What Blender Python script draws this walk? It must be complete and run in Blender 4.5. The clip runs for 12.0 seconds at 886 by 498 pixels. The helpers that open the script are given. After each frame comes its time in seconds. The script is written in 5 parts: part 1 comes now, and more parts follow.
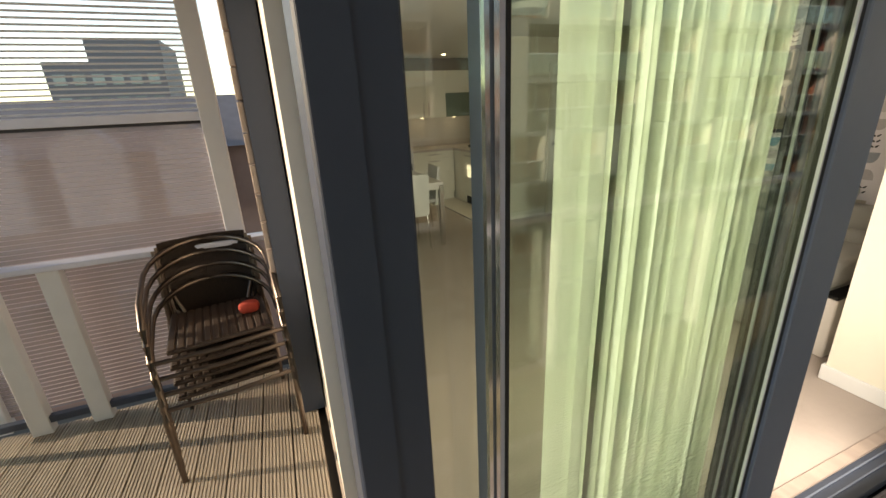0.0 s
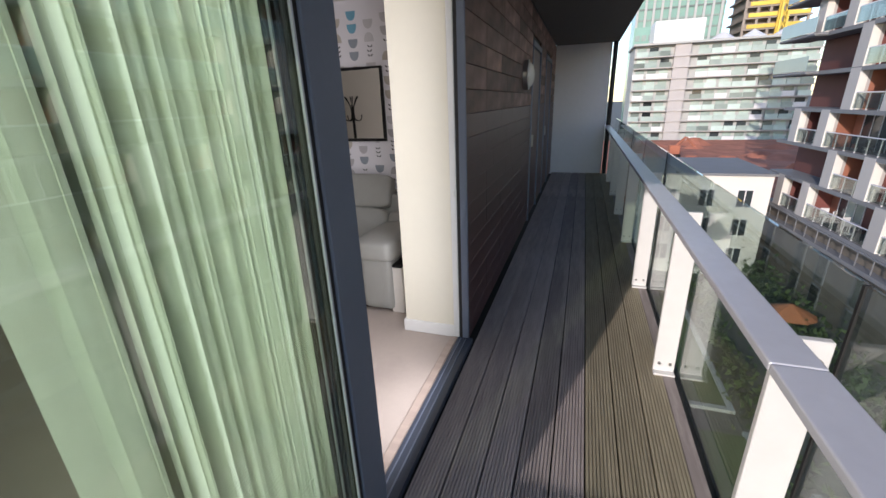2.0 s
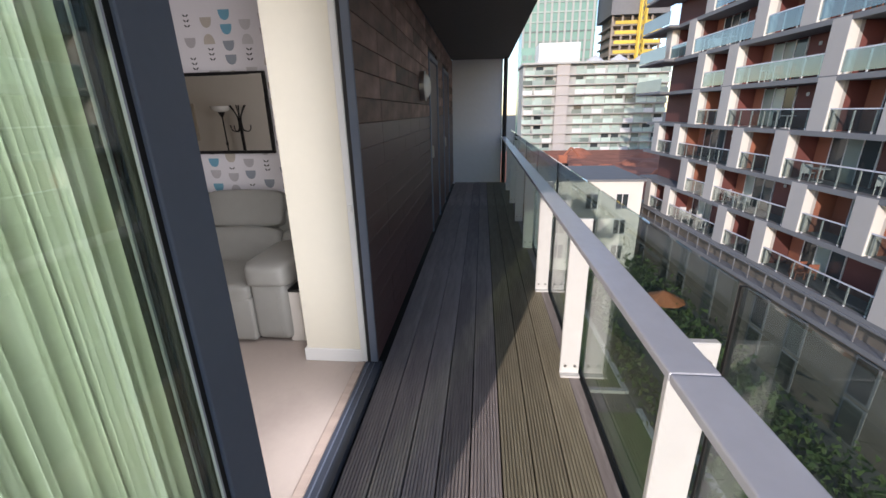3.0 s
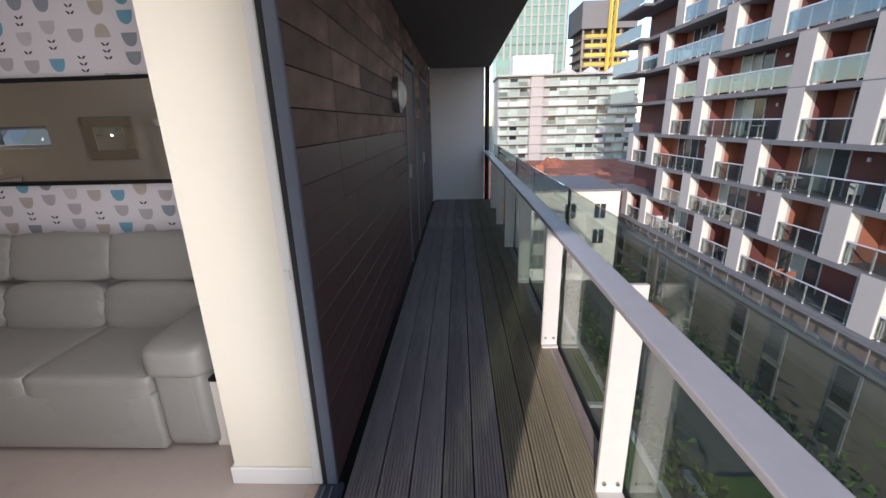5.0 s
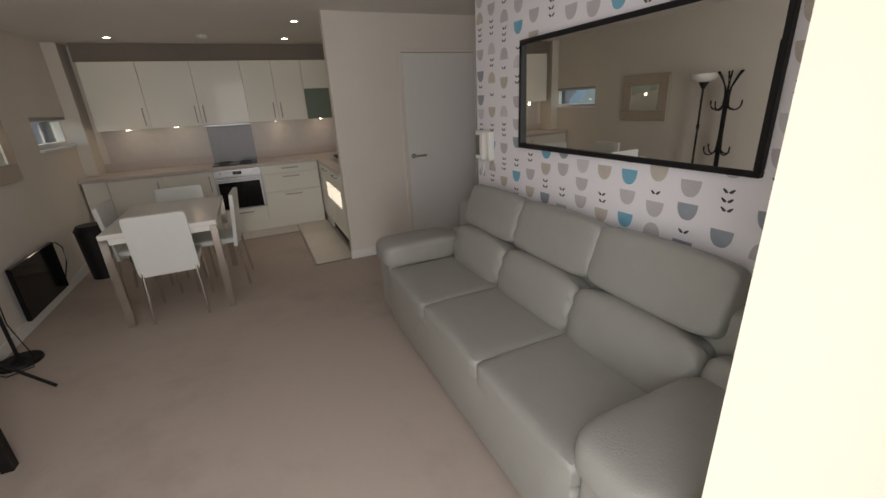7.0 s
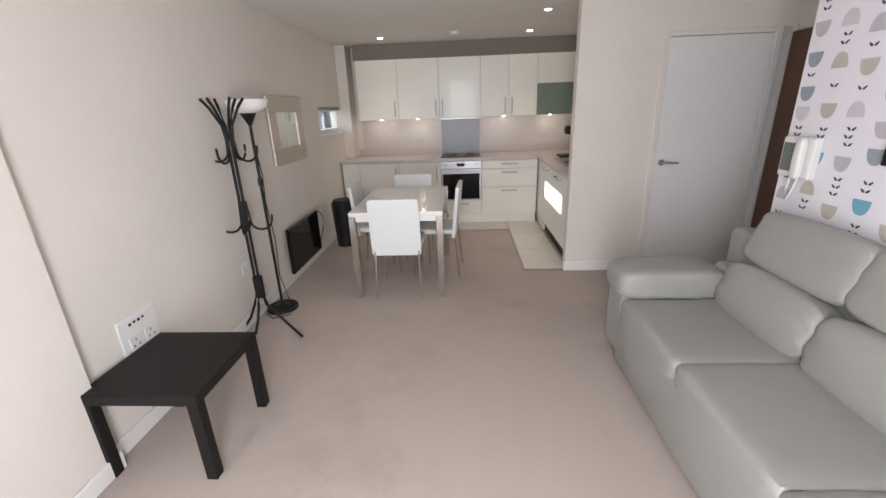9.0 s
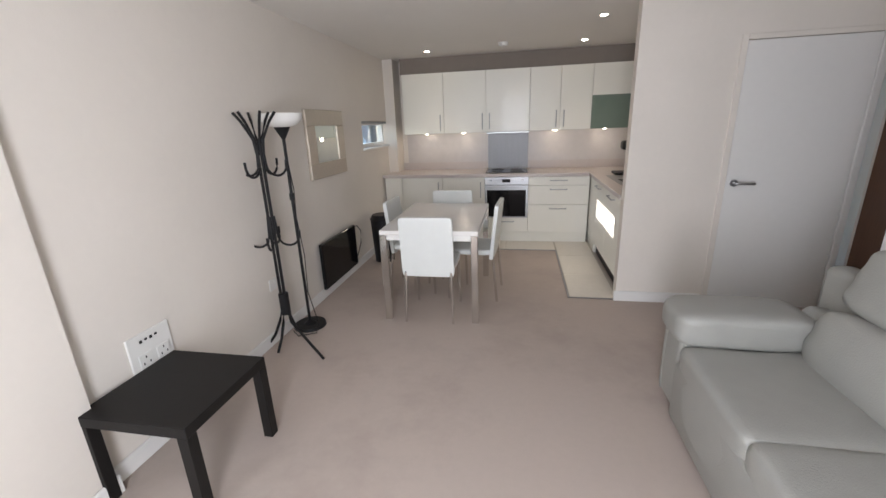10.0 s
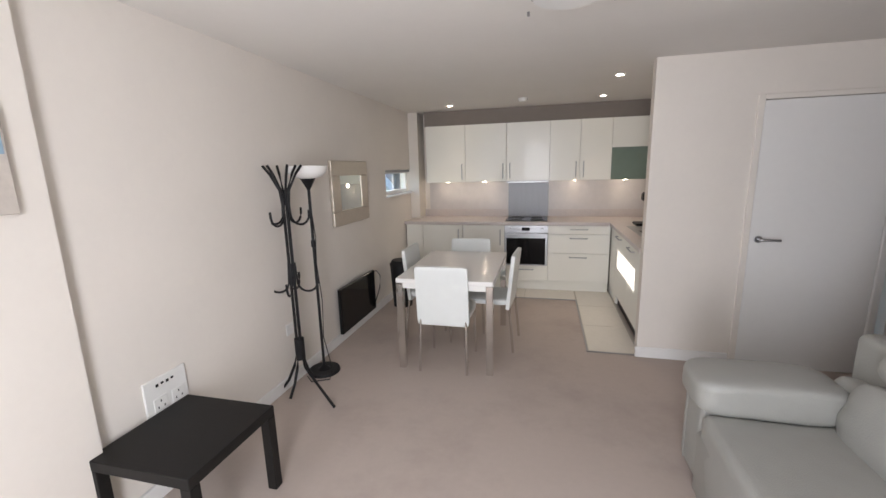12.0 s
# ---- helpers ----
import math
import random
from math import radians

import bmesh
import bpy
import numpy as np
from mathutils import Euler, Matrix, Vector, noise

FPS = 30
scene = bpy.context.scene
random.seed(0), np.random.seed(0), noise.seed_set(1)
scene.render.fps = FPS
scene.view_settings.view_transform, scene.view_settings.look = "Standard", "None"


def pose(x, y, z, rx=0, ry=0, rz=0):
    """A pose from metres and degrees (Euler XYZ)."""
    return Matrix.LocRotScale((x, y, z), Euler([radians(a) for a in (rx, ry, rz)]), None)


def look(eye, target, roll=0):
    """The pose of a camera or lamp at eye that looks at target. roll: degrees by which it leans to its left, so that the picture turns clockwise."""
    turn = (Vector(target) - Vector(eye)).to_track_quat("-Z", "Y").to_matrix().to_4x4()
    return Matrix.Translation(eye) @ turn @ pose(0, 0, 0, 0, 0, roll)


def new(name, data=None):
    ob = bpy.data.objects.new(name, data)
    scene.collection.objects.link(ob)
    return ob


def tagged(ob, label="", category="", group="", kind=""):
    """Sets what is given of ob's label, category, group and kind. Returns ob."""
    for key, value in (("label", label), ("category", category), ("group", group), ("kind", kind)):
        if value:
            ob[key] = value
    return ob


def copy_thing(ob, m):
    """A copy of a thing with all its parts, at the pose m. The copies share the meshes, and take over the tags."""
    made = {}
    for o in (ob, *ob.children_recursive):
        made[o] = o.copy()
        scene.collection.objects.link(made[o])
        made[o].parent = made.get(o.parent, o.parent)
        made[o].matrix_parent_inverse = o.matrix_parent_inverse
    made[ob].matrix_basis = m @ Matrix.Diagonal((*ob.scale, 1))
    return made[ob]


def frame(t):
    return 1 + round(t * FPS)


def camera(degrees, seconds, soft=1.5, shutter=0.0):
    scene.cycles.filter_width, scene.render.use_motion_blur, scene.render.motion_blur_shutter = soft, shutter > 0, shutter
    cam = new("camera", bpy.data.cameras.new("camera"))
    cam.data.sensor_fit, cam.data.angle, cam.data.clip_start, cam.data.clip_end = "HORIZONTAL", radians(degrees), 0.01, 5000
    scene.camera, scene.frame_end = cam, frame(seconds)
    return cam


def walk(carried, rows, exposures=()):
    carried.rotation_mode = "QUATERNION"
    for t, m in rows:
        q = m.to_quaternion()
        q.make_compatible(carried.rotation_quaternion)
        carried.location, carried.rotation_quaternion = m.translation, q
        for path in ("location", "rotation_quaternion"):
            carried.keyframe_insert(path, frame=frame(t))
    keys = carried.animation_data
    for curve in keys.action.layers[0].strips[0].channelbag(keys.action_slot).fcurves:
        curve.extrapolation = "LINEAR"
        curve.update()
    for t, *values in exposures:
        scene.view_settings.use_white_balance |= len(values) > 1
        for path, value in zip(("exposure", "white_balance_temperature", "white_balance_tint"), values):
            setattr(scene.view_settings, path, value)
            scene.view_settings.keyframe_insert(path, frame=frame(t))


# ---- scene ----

# ---- camera and walk ----
cam = camera(94.9, 12.0)
# seconds, x, y, z, tilt, lean, turn
PATH = [
    (0, 0.028, 0.285, 1.524, 71.02, 2.74, -22.09),
    (0.5, 0.100, 0.264, 1.526, 71.31, 2.54, -38.29),
    (1, 0.178, 0.225, 1.546, 70.51, 2.41, -51.46),
    (1.5, 0.224, 0.185, 1.534, 70.44, 2.39, -62.59),
    (2, 0.302, 0.194, 1.531, 70.22, 1.94, -71.82),
    (2.5, 0.362, 0.190, 1.516, 70.73, 1.32, -78.98),
    (3, 0.447, 0.175, 1.516, 71.38, 1.18, -84.72),
    (3.5, 0.531, 0.180, 1.514, 72.25, 0.94, -89.54),
    (5.5, 1.504, 0.379, 1.557, 73.39, 2.06, -85.58),
    (6, 1.744, 0.639, 1.571, 70.81, 1.87, -66.17),
    (6.5, 1.967, 0.884, 1.530, 69.71, 2.49, -43.54),
    (7, 2.087, 1.012, 1.529, 70.04, 2.86, -24.85),
    (7.5, 2.069, 1.078, 1.539, 70.76, 2.44, -13.05),
    (9.5, 1.883, 1.554, 1.509, 71.11, 2.08, 6.34),
    (10, 2.018, 1.672, 1.508, 72.99, 2.06, 10.31),
    (10.5, 2.070, 1.748, 1.522, 75.84, 2.16, 12.51),
    (11, 2.083, 1.714, 1.549, 78.75, 2.00, 13.92),
    (11.5, 2.069, 1.682, 1.565, 80.14, 1.69, 13.92),
    (12, 2.079, 1.674, 1.574, 78.88, 1.45, 13.87),
]
EXPOSURES = [(0, 0.95, 8900, 14), (0.6, 0.93, 8900, 16), (1.2, 0.58, 6600, 17), (3.7, 0.38, 6700, 18), (5.5, 0.5, 6700, 20), (6.0, 0.42, 6800, 16), (6.5, 0.32, 7000, 14), (7.0, 0.72, 7100, 14), (7.5, 1.7, 7200, 15), (9.5, 1.9, 6300, 16), (10.0, 1.88, 6300, 14), (10.5, 1.92, 7100, 16), (11.0, 1.9, 7500, 17), (12.0, 1.92, 6400, 15)]
walk(cam, [(t, pose(x, y, z, a, b, c)) for t, x, y, z, a, b, c in PATH], EXPOSURES)

# ---- sky and sun ----
SUN_EL, SUN_FROM = 16.8, (-0.958, 0.287)
world = bpy.data.worlds.new("sky")
scene.world = world
world.use_nodes = True
wn = world.node_tree
sky = wn.nodes.new("ShaderNodeTexSky")
sky.sky_type = "NISHITA"
sky.sun_disc = False
sky.sun_elevation = radians(SUN_EL)
sky.sun_rotation = math.atan2(SUN_FROM[0], SUN_FROM[1])
sky.air_density, sky.dust_density, sky.ozone_density = 1.0, 0.4, 2.0
wn.links.new(sky.outputs[0], wn.nodes["Background"].inputs[0])
wn.nodes["Background"].inputs[1].default_value = 0.21
sun_data = bpy.data.lights.new("sun", "SUN")
sun_data.energy, sun_data.angle, sun_data.color = 2.9, radians(0.5), (1.0, 0.93, 0.83)
sun = new("sun", sun_data)
sun.matrix_world = look((0, 0, 30), (-SUN_FROM[0], -SUN_FROM[1], 30 - math.tan(radians(SUN_EL))))

# daylight of the sky in the openings
def sky_lamp(name, x, y, z, w, h, power):
    d = bpy.data.lights.new(name, "AREA")
    d.shape, d.size, d.size_y, d.energy, d.color = "RECTANGLE", w, h, power, (0.93, 0.96, 1.0)
    ob = new(name, d)
    ob.matrix_world = look((x, y, z), (x, y + 1.0, z - 0.02))


sky_lamp("opening_daylight", 1.87, 0.845, 1.15, 0.70, 2.1, 20.0)
sky_lamp("glazing_daylight", 0.72, 0.985, 1.17, 1.0, 2.3, 11.5)

# ---- materials ----
def mat(name, col, rough=0.6, metal=0.0, scale=12.0, vary=0.12, bump=0.0, bscale=None, spec=0.5, coarse=0.0, per_object=0.0, stretch=(1, 1, 1), coat=0.0, wear=None, wscale=3.0, thin=0.0):
    """Principled surface with fine grain, coarse stains, relief, worn patches and, for thin cloth, light passing through."""
    m = bpy.data.materials.new(name)
    m.use_nodes = True
    nt = m.node_tree
    b = nt.nodes["Principled BSDF"]
    b.inputs["Roughness"].default_value, b.inputs["Metallic"].default_value = rough, metal
    b.inputs["Specular IOR Level"].default_value = spec
    b.inputs["Coat Weight"].default_value = coat
    tc = nt.nodes.new("ShaderNodeTexCoord")
    mp = nt.nodes.new("ShaderNodeMapping")
    mp.inputs["Scale"].default_value = stretch
    nt.links.new(tc.outputs["Object"], mp.inputs["Vector"])
    n1 = nt.nodes.new("ShaderNodeTexNoise")
    n1.inputs["Scale"].default_value, n1.inputs["Detail"].default_value = scale, 4
    nt.links.new(mp.outputs[0], n1.inputs["Vector"])
    n2 = nt.nodes.new("ShaderNodeTexNoise")
    n2.inputs["Scale"].default_value = max(scale / 12, 0.4)
    nt.links.new(mp.outputs[0], n2.inputs["Vector"])
    val = nt.nodes.new("ShaderNodeMath")
    val.operation = "MULTIPLY_ADD"
    val.inputs[1].default_value, val.inputs[2].default_value = 2 * vary, 1 - vary
    nt.links.new(n1.outputs[0], val.inputs[0])
    val2 = nt.nodes.new("ShaderNodeMath")
    val2.operation = "MULTIPLY_ADD"
    c2 = coarse if coarse else vary * 0.6
    val2.inputs[1].default_value, val2.inputs[2].default_value = 2 * c2, 1 - c2
    nt.links.new(n2.outputs[0], val2.inputs[0])
    mul = nt.nodes.new("ShaderNodeMath")
    mul.operation = "MULTIPLY"
    nt.links.new(val.outputs[0], mul.inputs[0])
    nt.links.new(val2.outputs[0], mul.inputs[1])
    last = mul
    if per_object:
        oi = nt.nodes.new("ShaderNodeObjectInfo")
        v3 = nt.nodes.new("ShaderNodeMath")
        v3.operation = "MULTIPLY_ADD"
        v3.inputs[1].default_value, v3.inputs[2].default_value = 2 * per_object, 1 - per_object
        nt.links.new(oi.outputs["Random"], v3.inputs[0])
        m3 = nt.nodes.new("ShaderNodeMath")
        m3.operation = "MULTIPLY"
        nt.links.new(mul.outputs[0], m3.inputs[0])
        nt.links.new(v3.outputs[0], m3.inputs[1])
        last = m3
    mix = nt.nodes.new("ShaderNodeVectorMath")
    mix.operation = "SCALE"
    mix.inputs[0].default_value = col
    nt.links.new(last.outputs[0], mix.inputs["Scale"])
    if wear:
        nw = nt.nodes.new("ShaderNodeTexNoise")
        nw.inputs["Scale"].default_value, nw.inputs["Detail"].default_value, nw.inputs["Roughness"].default_value = wscale, 6, 0.68
        nt.links.new(mp.outputs[0], nw.inputs["Vector"])
        rw = nt.nodes.new("ShaderNodeMapRange")
        rw.inputs["From Min"].default_value, rw.inputs["From Max"].default_value = 0.50, 0.72
        nt.links.new(nw.outputs[0], rw.inputs["Value"])
        worn = nt.nodes.new("ShaderNodeMix")
        worn.data_type = "VECTOR"
        nt.links.new(rw.outputs[0], worn.inputs[0])
        nt.links.new(mix.outputs[0], worn.inputs[4])
        worn.inputs[5].default_value = wear
        nt.links.new(worn.outputs[1], b.inputs["Base Color"])
    else:
        nt.links.new(mix.outputs[0], b.inputs["Base Color"])
    if thin:
        tl = nt.nodes.new("ShaderNodeBsdfTranslucent")
        tl.inputs[0].default_value = (*col, 1)
        ms = nt.nodes.new("ShaderNodeMixShader")
        ms.inputs[0].default_value = thin
        nt.links.new(b.outputs[0], ms.inputs[1])
        nt.links.new(tl.outputs[0], ms.inputs[2])
        nt.links.new(ms.outputs[0], nt.nodes["Material Output"].inputs[0])
    if bump:
        nb = nt.nodes.new("ShaderNodeTexNoise")
        nb.inputs["Scale"].default_value, nb.inputs["Detail"].default_value = bscale or scale * 4, 3
        nt.links.new(mp.outputs[0], nb.inputs["Vector"])
        bp = nt.nodes.new("ShaderNodeBump")
        bp.inputs["Strength"].default_value, bp.inputs["Distance"].default_value = bump, 0.004
        nt.links.new(nb.outputs[0], bp.inputs["Height"])
        nt.links.new(bp.outputs[0], b.inputs["Normal"])
    return m


def glass_mat(name, tint, gloss=1.0, base=0.035, rough=0.0):
    m = bpy.data.materials.new(name)
    m.use_nodes = True
    nt = m.node_tree
    nt.nodes.remove(nt.nodes["Principled BSDF"])
    tr = nt.nodes.new("ShaderNodeBsdfTransparent")
    tr.inputs[0].default_value = (*tint, 1)
    gl = nt.nodes.new("ShaderNodeBsdfGlossy")
    gl.inputs["Color"].default_value = (gloss, gloss, gloss, 1)
    gl.inputs["Roughness"].default_value = rough
    lw = nt.nodes.new("ShaderNodeLayerWeight")
    pw = nt.nodes.new("ShaderNodeMath")
    pw.operation = "POWER"
    pw.inputs[1].default_value = 4.5
    nt.links.new(lw.outputs["Facing"], pw.inputs[0])
    fr = nt.nodes.new("ShaderNodeMath")
    fr.operation = "MULTIPLY_ADD"
    fr.inputs[1].default_value, fr.inputs[2].default_value = 0.9, base
    nt.links.new(pw.outputs[0], fr.inputs[0])
    mx = nt.nodes.new("ShaderNodeMixShader")
    nt.links.new(fr.outputs[0], mx.inputs[0])
    nt.links.new(tr.outputs[0], mx.inputs[1])
    nt.links.new(gl.outputs[0], mx.inputs[2])
    nt.links.new(mx.outputs[0], nt.nodes["Material Output"].inputs[0])
    return m


def glow_mat(name, col, strength):
    m = bpy.data.materials.new(name)
    m.use_nodes = True
    b = m.node_tree.nodes["Principled BSDF"]
    b.inputs["Base Color"].default_value = (*col, 1)
    b.inputs["Emission Color"].default_value = (*col, 1)
    b.inputs["Emission Strength"].default_value = strength
    return m


M_CREAM = mat("cream_wall_paint", (0.74, 0.69, 0.63), 0.75, scale=30, vary=0.02, coarse=0.04, bump=0.08, bscale=180)
# cream made yellower to carry the warm bounce of sunlight on the pillar
M_PILLAR = mat("bounce_warmed_cream_paint", (0.80, 0.75, 0.625), 0.7, scale=20, vary=0.02, coarse=0.05, bump=0.08, bscale=180)
M_CEIL = mat("ceiling_paint", (0.76, 0.73, 0.69), 0.8, scale=20, vary=0.015, coarse=0.03)
M_WHITE = mat("white_gloss_paint", (0.78, 0.77, 0.75), 0.35, scale=20, vary=0.02)
M_CARPET = mat("beige_carpet", (0.47, 0.40, 0.355), 0.95, scale=320, vary=0.10, coarse=0.03, bump=0.3, bscale=600, spec=0.1, wear=(0.40, 0.335, 0.30), wscale=1.1)
M_PAPER = mat("wallpaper_ground", (0.80, 0.775, 0.815), 0.8, scale=60, vary=0.02, bump=0.05, bscale=300)
M_TILE = mat("kitchen_floor_tile", (0.68, 0.635, 0.565), 0.4, scale=18, vary=0.06, per_object=0.04)
M_GROUT = mat("grout", (0.50, 0.46, 0.40), 0.9, scale=60, vary=0.1)
M_UNIT = mat("cream_gloss_unit", (0.83, 0.815, 0.745), 0.32, scale=6, vary=0.01, coat=0.15)
M_TOP = mat("speckled_worktop", (0.56, 0.50, 0.475), 0.35, scale=260, vary=0.35, coarse=0.05)
M_SPLASH = mat("splashback_panel", (0.58, 0.545, 0.53), 0.35, scale=160, vary=0.12)
M_STEEL = mat("brushed_steel", (0.40, 0.40, 0.41), 0.38, 1.0, scale=60, vary=0.08, stretch=(1, 1, 12))
M_CHROME = mat("chrome", (0.72, 0.71, 0.69), 0.12, 1.0, scale=40, vary=0.03)
M_BLACK = mat("black_plastic", (0.010, 0.010, 0.011), 0.45, scale=40, vary=0.15, spec=0.3)
M_BGLASS = mat("black_glass", (0.006, 0.006, 0.007), 0.08, scale=20, vary=0.1, spec=0.3)
M_LACK = mat("black_brown_laminate", (0.009, 0.008, 0.0075), 0.5, scale=30, vary=0.2, spec=0.25, stretch=(1, 10, 10))
M_LEATHER = mat("pale_grey_leather", (0.325, 0.322, 0.298), 0.42, scale=14, vary=0.05, coarse=0.06, bump=0.35, bscale=160)
M_CHAIRW = mat("white_faux_leather", (0.74, 0.76, 0.74), 0.4, scale=20, vary=0.03, bump=0.15, bscale=200)
M_FROST = mat("frosted_white_tabletop", (0.80, 0.78, 0.75), 0.25, scale=8, vary=0.02, coat=0.1)
M_OAK = mat("dark_wood_door", (0.10, 0.042, 0.018), 0.45, scale=18, vary=0.3, stretch=(6, 6, 0.5))
M_GREY = mat("grey_powder_coat", (0.042, 0.055, 0.085), 0.42, scale=30, vary=0.05)
M_GREY2 = mat("grey_powder_coat_light", (0.165, 0.195, 0.265), 0.42, scale=30, vary=0.05)
M_BLIND = mat("pale_green_blind_fabric", (0.80, 0.825, 0.745), 0.8, scale=90, vary=0.05, coarse=0.05, bump=0.1, bscale=300, per_object=0.13, stretch=(1, 1, 0.03), thin=0.12)
# olive base holds the warm tint of sunlight; the worn patches are wear
M_DECKO = mat("sun_tinted_decking", (0.325, 0.29, 0.215), 0.75, scale=26, vary=0.35, coarse=0.2, bump=0.5, bscale=90, per_object=0.14, stretch=(0.12, 1, 1), wear=(0.40, 0.36, 0.28), wscale=5.0)
M_DECK = mat("weathered_decking", (0.36, 0.315, 0.315), 0.7, scale=26, vary=0.35, coarse=0.2, bump=0.5, bscale=90, per_object=0.16, stretch=(0.12, 1, 1), wear=(0.60, 0.54, 0.54), wscale=5.0)
M_DECKY = mat("weathered_decking_side", (0.38, 0.32, 0.26), 0.75, scale=26, vary=0.35, coarse=0.16, bump=0.5, bscale=90, per_object=0.14, stretch=(1, 0.12, 1))
# cladding in two tones: shade put into the first, a lit tone into the second
M_CLAD = mat("shade_darkened_timber_cladding", (0.088, 0.043, 0.047), 0.42, scale=16, vary=0.25, coarse=0.25, bump=0.3, bscale=60, per_object=0.06, stretch=(0.2, 1, 1))
M_CLADW = mat("lit_weathered_timber_cladding", (0.24, 0.15, 0.122), 0.6, scale=6, vary=1.4, coarse=0.9, bump=0.3, bscale=60, per_object=0.5, stretch=(0.6, 1, 1))
M_CLADP = mat("pale_timber_cladding", (0.42, 0.33, 0.28), 0.6, scale=16, vary=0.3, coarse=0.2, bump=0.3, bscale=60, per_object=0.2, stretch=(1, 0.2, 1))
M_SOFFIT = mat("dark_soffit_board", (0.13, 0.115, 0.11), 0.8, scale=14, vary=0.1)
M_RENDER = mat("white_render", (0.70, 0.71, 0.76), 0.8, scale=12, vary=0.04, bump=0.15)
M_POST = mat("white_painted_steel", (0.64, 0.64, 0.655), 0.4, scale=14, vary=0.06)
M_RAIL = mat("anodised_aluminium", (0.60, 0.61, 0.69), 0.38, 0.1, scale=20, vary=0.08)
M_TRACK = mat("blue_grey_stile", (0.20, 0.25, 0.32), 0.35, 0.3, scale=20, vary=0.06)
M_RUBBER = mat("black_rubber", (0.015, 0.015, 0.016), 0.6, scale=30, vary=0.2)
M_GLASS = glass_mat("clear_glass", (0.90, 0.94, 0.92))
M_BALGLASS = glass_mat("green_edge_balustrade_glass", (0.73, 0.80, 0.765), 1.0, 0.05)
M_DGLASS = glass_mat("double_glazing", (0.88, 0.93, 0.875), 1.0, 0.06)
M_MIRROR = mat("mirror_silver", (0.86, 0.86, 0.83), 0.01, 1.0, scale=4, vary=0.005)
# silver darkened so that the small mirror's reflection comes out dimmer
M_DIMMED = mat("dimmed_mirror_silver", (0.58, 0.63, 0.60), 0.03, 1.0, scale=6, vary=0.04)
M_RATTAN = mat("dark_woven_rattan", (0.045, 0.028, 0.020), 0.55, scale=90, vary=0.4, bump=0.5, bscale=140)
M_ALU = mat("bronzed_metal_tube", (0.17, 0.135, 0.115), 0.33, 1.0, scale=30, vary=0.1)
M_PLASTIC = mat("white_plastic", (0.76, 0.75, 0.72), 0.3, scale=20, vary=0.02)
M_LAMPGLASS = mat("opal_glass", (0.86, 0.85, 0.82), 0.25, scale=10, vary=0.01)
M_SPOT = glow_mat("downlight_glow", (1.0, 0.86, 0.62), 14.0)

# ---- mesh helpers ----
def bm_box(bm, x0, x1, y0, y1, z0, z1, bev=0.0, seg=1):
    r = bmesh.ops.create_cube(bm, size=1.0)
    vs = r["verts"]
    bmesh.ops.scale(bm, vec=(x1 - x0, y1 - y0, z1 - z0), verts=vs)
    bmesh.ops.translate(bm, vec=((x0 + x1) / 2, (y0 + y1) / 2, (z0 + z1) / 2), verts=vs)
    if bev:
        es = list({e for v in vs for e in v.link_edges})
        bmesh.ops.bevel(bm, geom=es, offset=bev, segments=seg, affect="EDGES", profile=0.5)


def bm_cyl(bm, p, q, r, r2=None, n=12, caps=True):
    p, q = Vector(p), Vector(q)
    d = q - p
    res = bmesh.ops.create_cone(bm, cap_ends=caps, segments=n, radius1=r, radius2=r if r2 is None else r2, depth=d.length)
    m = Matrix.Translation((p + q) / 2) @ d.to_track_quat("Z", "Y").to_matrix().to_4x4()
    bmesh.ops.transform(bm, matrix=m, verts=res["verts"])


def bm_tube(bm, pts, r, n=8):
    """A round tube along a line of points."""
    rings = []
    pts = [Vector(p) for p in pts]
    for i, p in enumerate(pts):
        d = (pts[min(i + 1, len(pts) - 1)] - pts[max(i - 1, 0)]).normalized()
        a = d.cross(Vector((0, 0, 1)) if abs(d.z) < 0.95 else Vector((0, 1, 0))).normalized()
        b = d.cross(a)
        rings.append([bm.verts.new(p + r * (math.cos(2 * math.pi * k / n) * a + math.sin(2 * math.pi * k / n) * b)) for k in range(n)])
    for i in range(len(rings) - 1):
        for k in range(n):
            bm.faces.new((rings[i][k], rings[i][(k + 1) % n], rings[i + 1][(k + 1) % n], rings[i + 1][k]))
    bm.faces.new(rings[0][::-1])
    bm.faces.new(rings[-1])


def bm_puff(bm, c, size, p=5.0, n=9, rot=None):
    """A padded, rounded block."""
    tmp = bmesh.new()
    bmesh.ops.create_cube(tmp, size=2.0)
    bmesh.ops.subdivide_edges(tmp, edges=tmp.edges[:], cuts=n, use_grid_fill=True)
    for v in tmp.verts:
        u = v.co
        k = (abs(u.x) ** p + abs(u.y) ** p + abs(u.z) ** p) ** (1 / p)
        w = Vector((u.x / k * size[0] / 2, u.y / k * size[1] / 2, u.z / k * size[2] / 2))
        v.co = (rot @ w if rot else w) + Vector(c)
    me = bpy.data.meshes.new("tmp")
    tmp.to_mesh(me)
    tmp.free()
    bm.from_mesh(me)
    bpy.data.meshes.remove(me)


def to_mesh(name, bm, material, smooth=False):
    me = bpy.data.meshes.new(name)
    bmesh.ops.recalc_face_normals(bm, faces=bm.faces[:])
    bm.to_mesh(me)
    bm.free()
    me.materials.append(material)
    if smooth:
        me.shade_smooth()
        me.set_sharp_from_angle(angle=radians(45))
    return me


def part(name, bm, material, parent, label="", smooth=False):
    ob = new(name, to_mesh(name, bm, material, smooth))
    ob.parent = parent
    if label:
        ob["label"] = label
    return ob


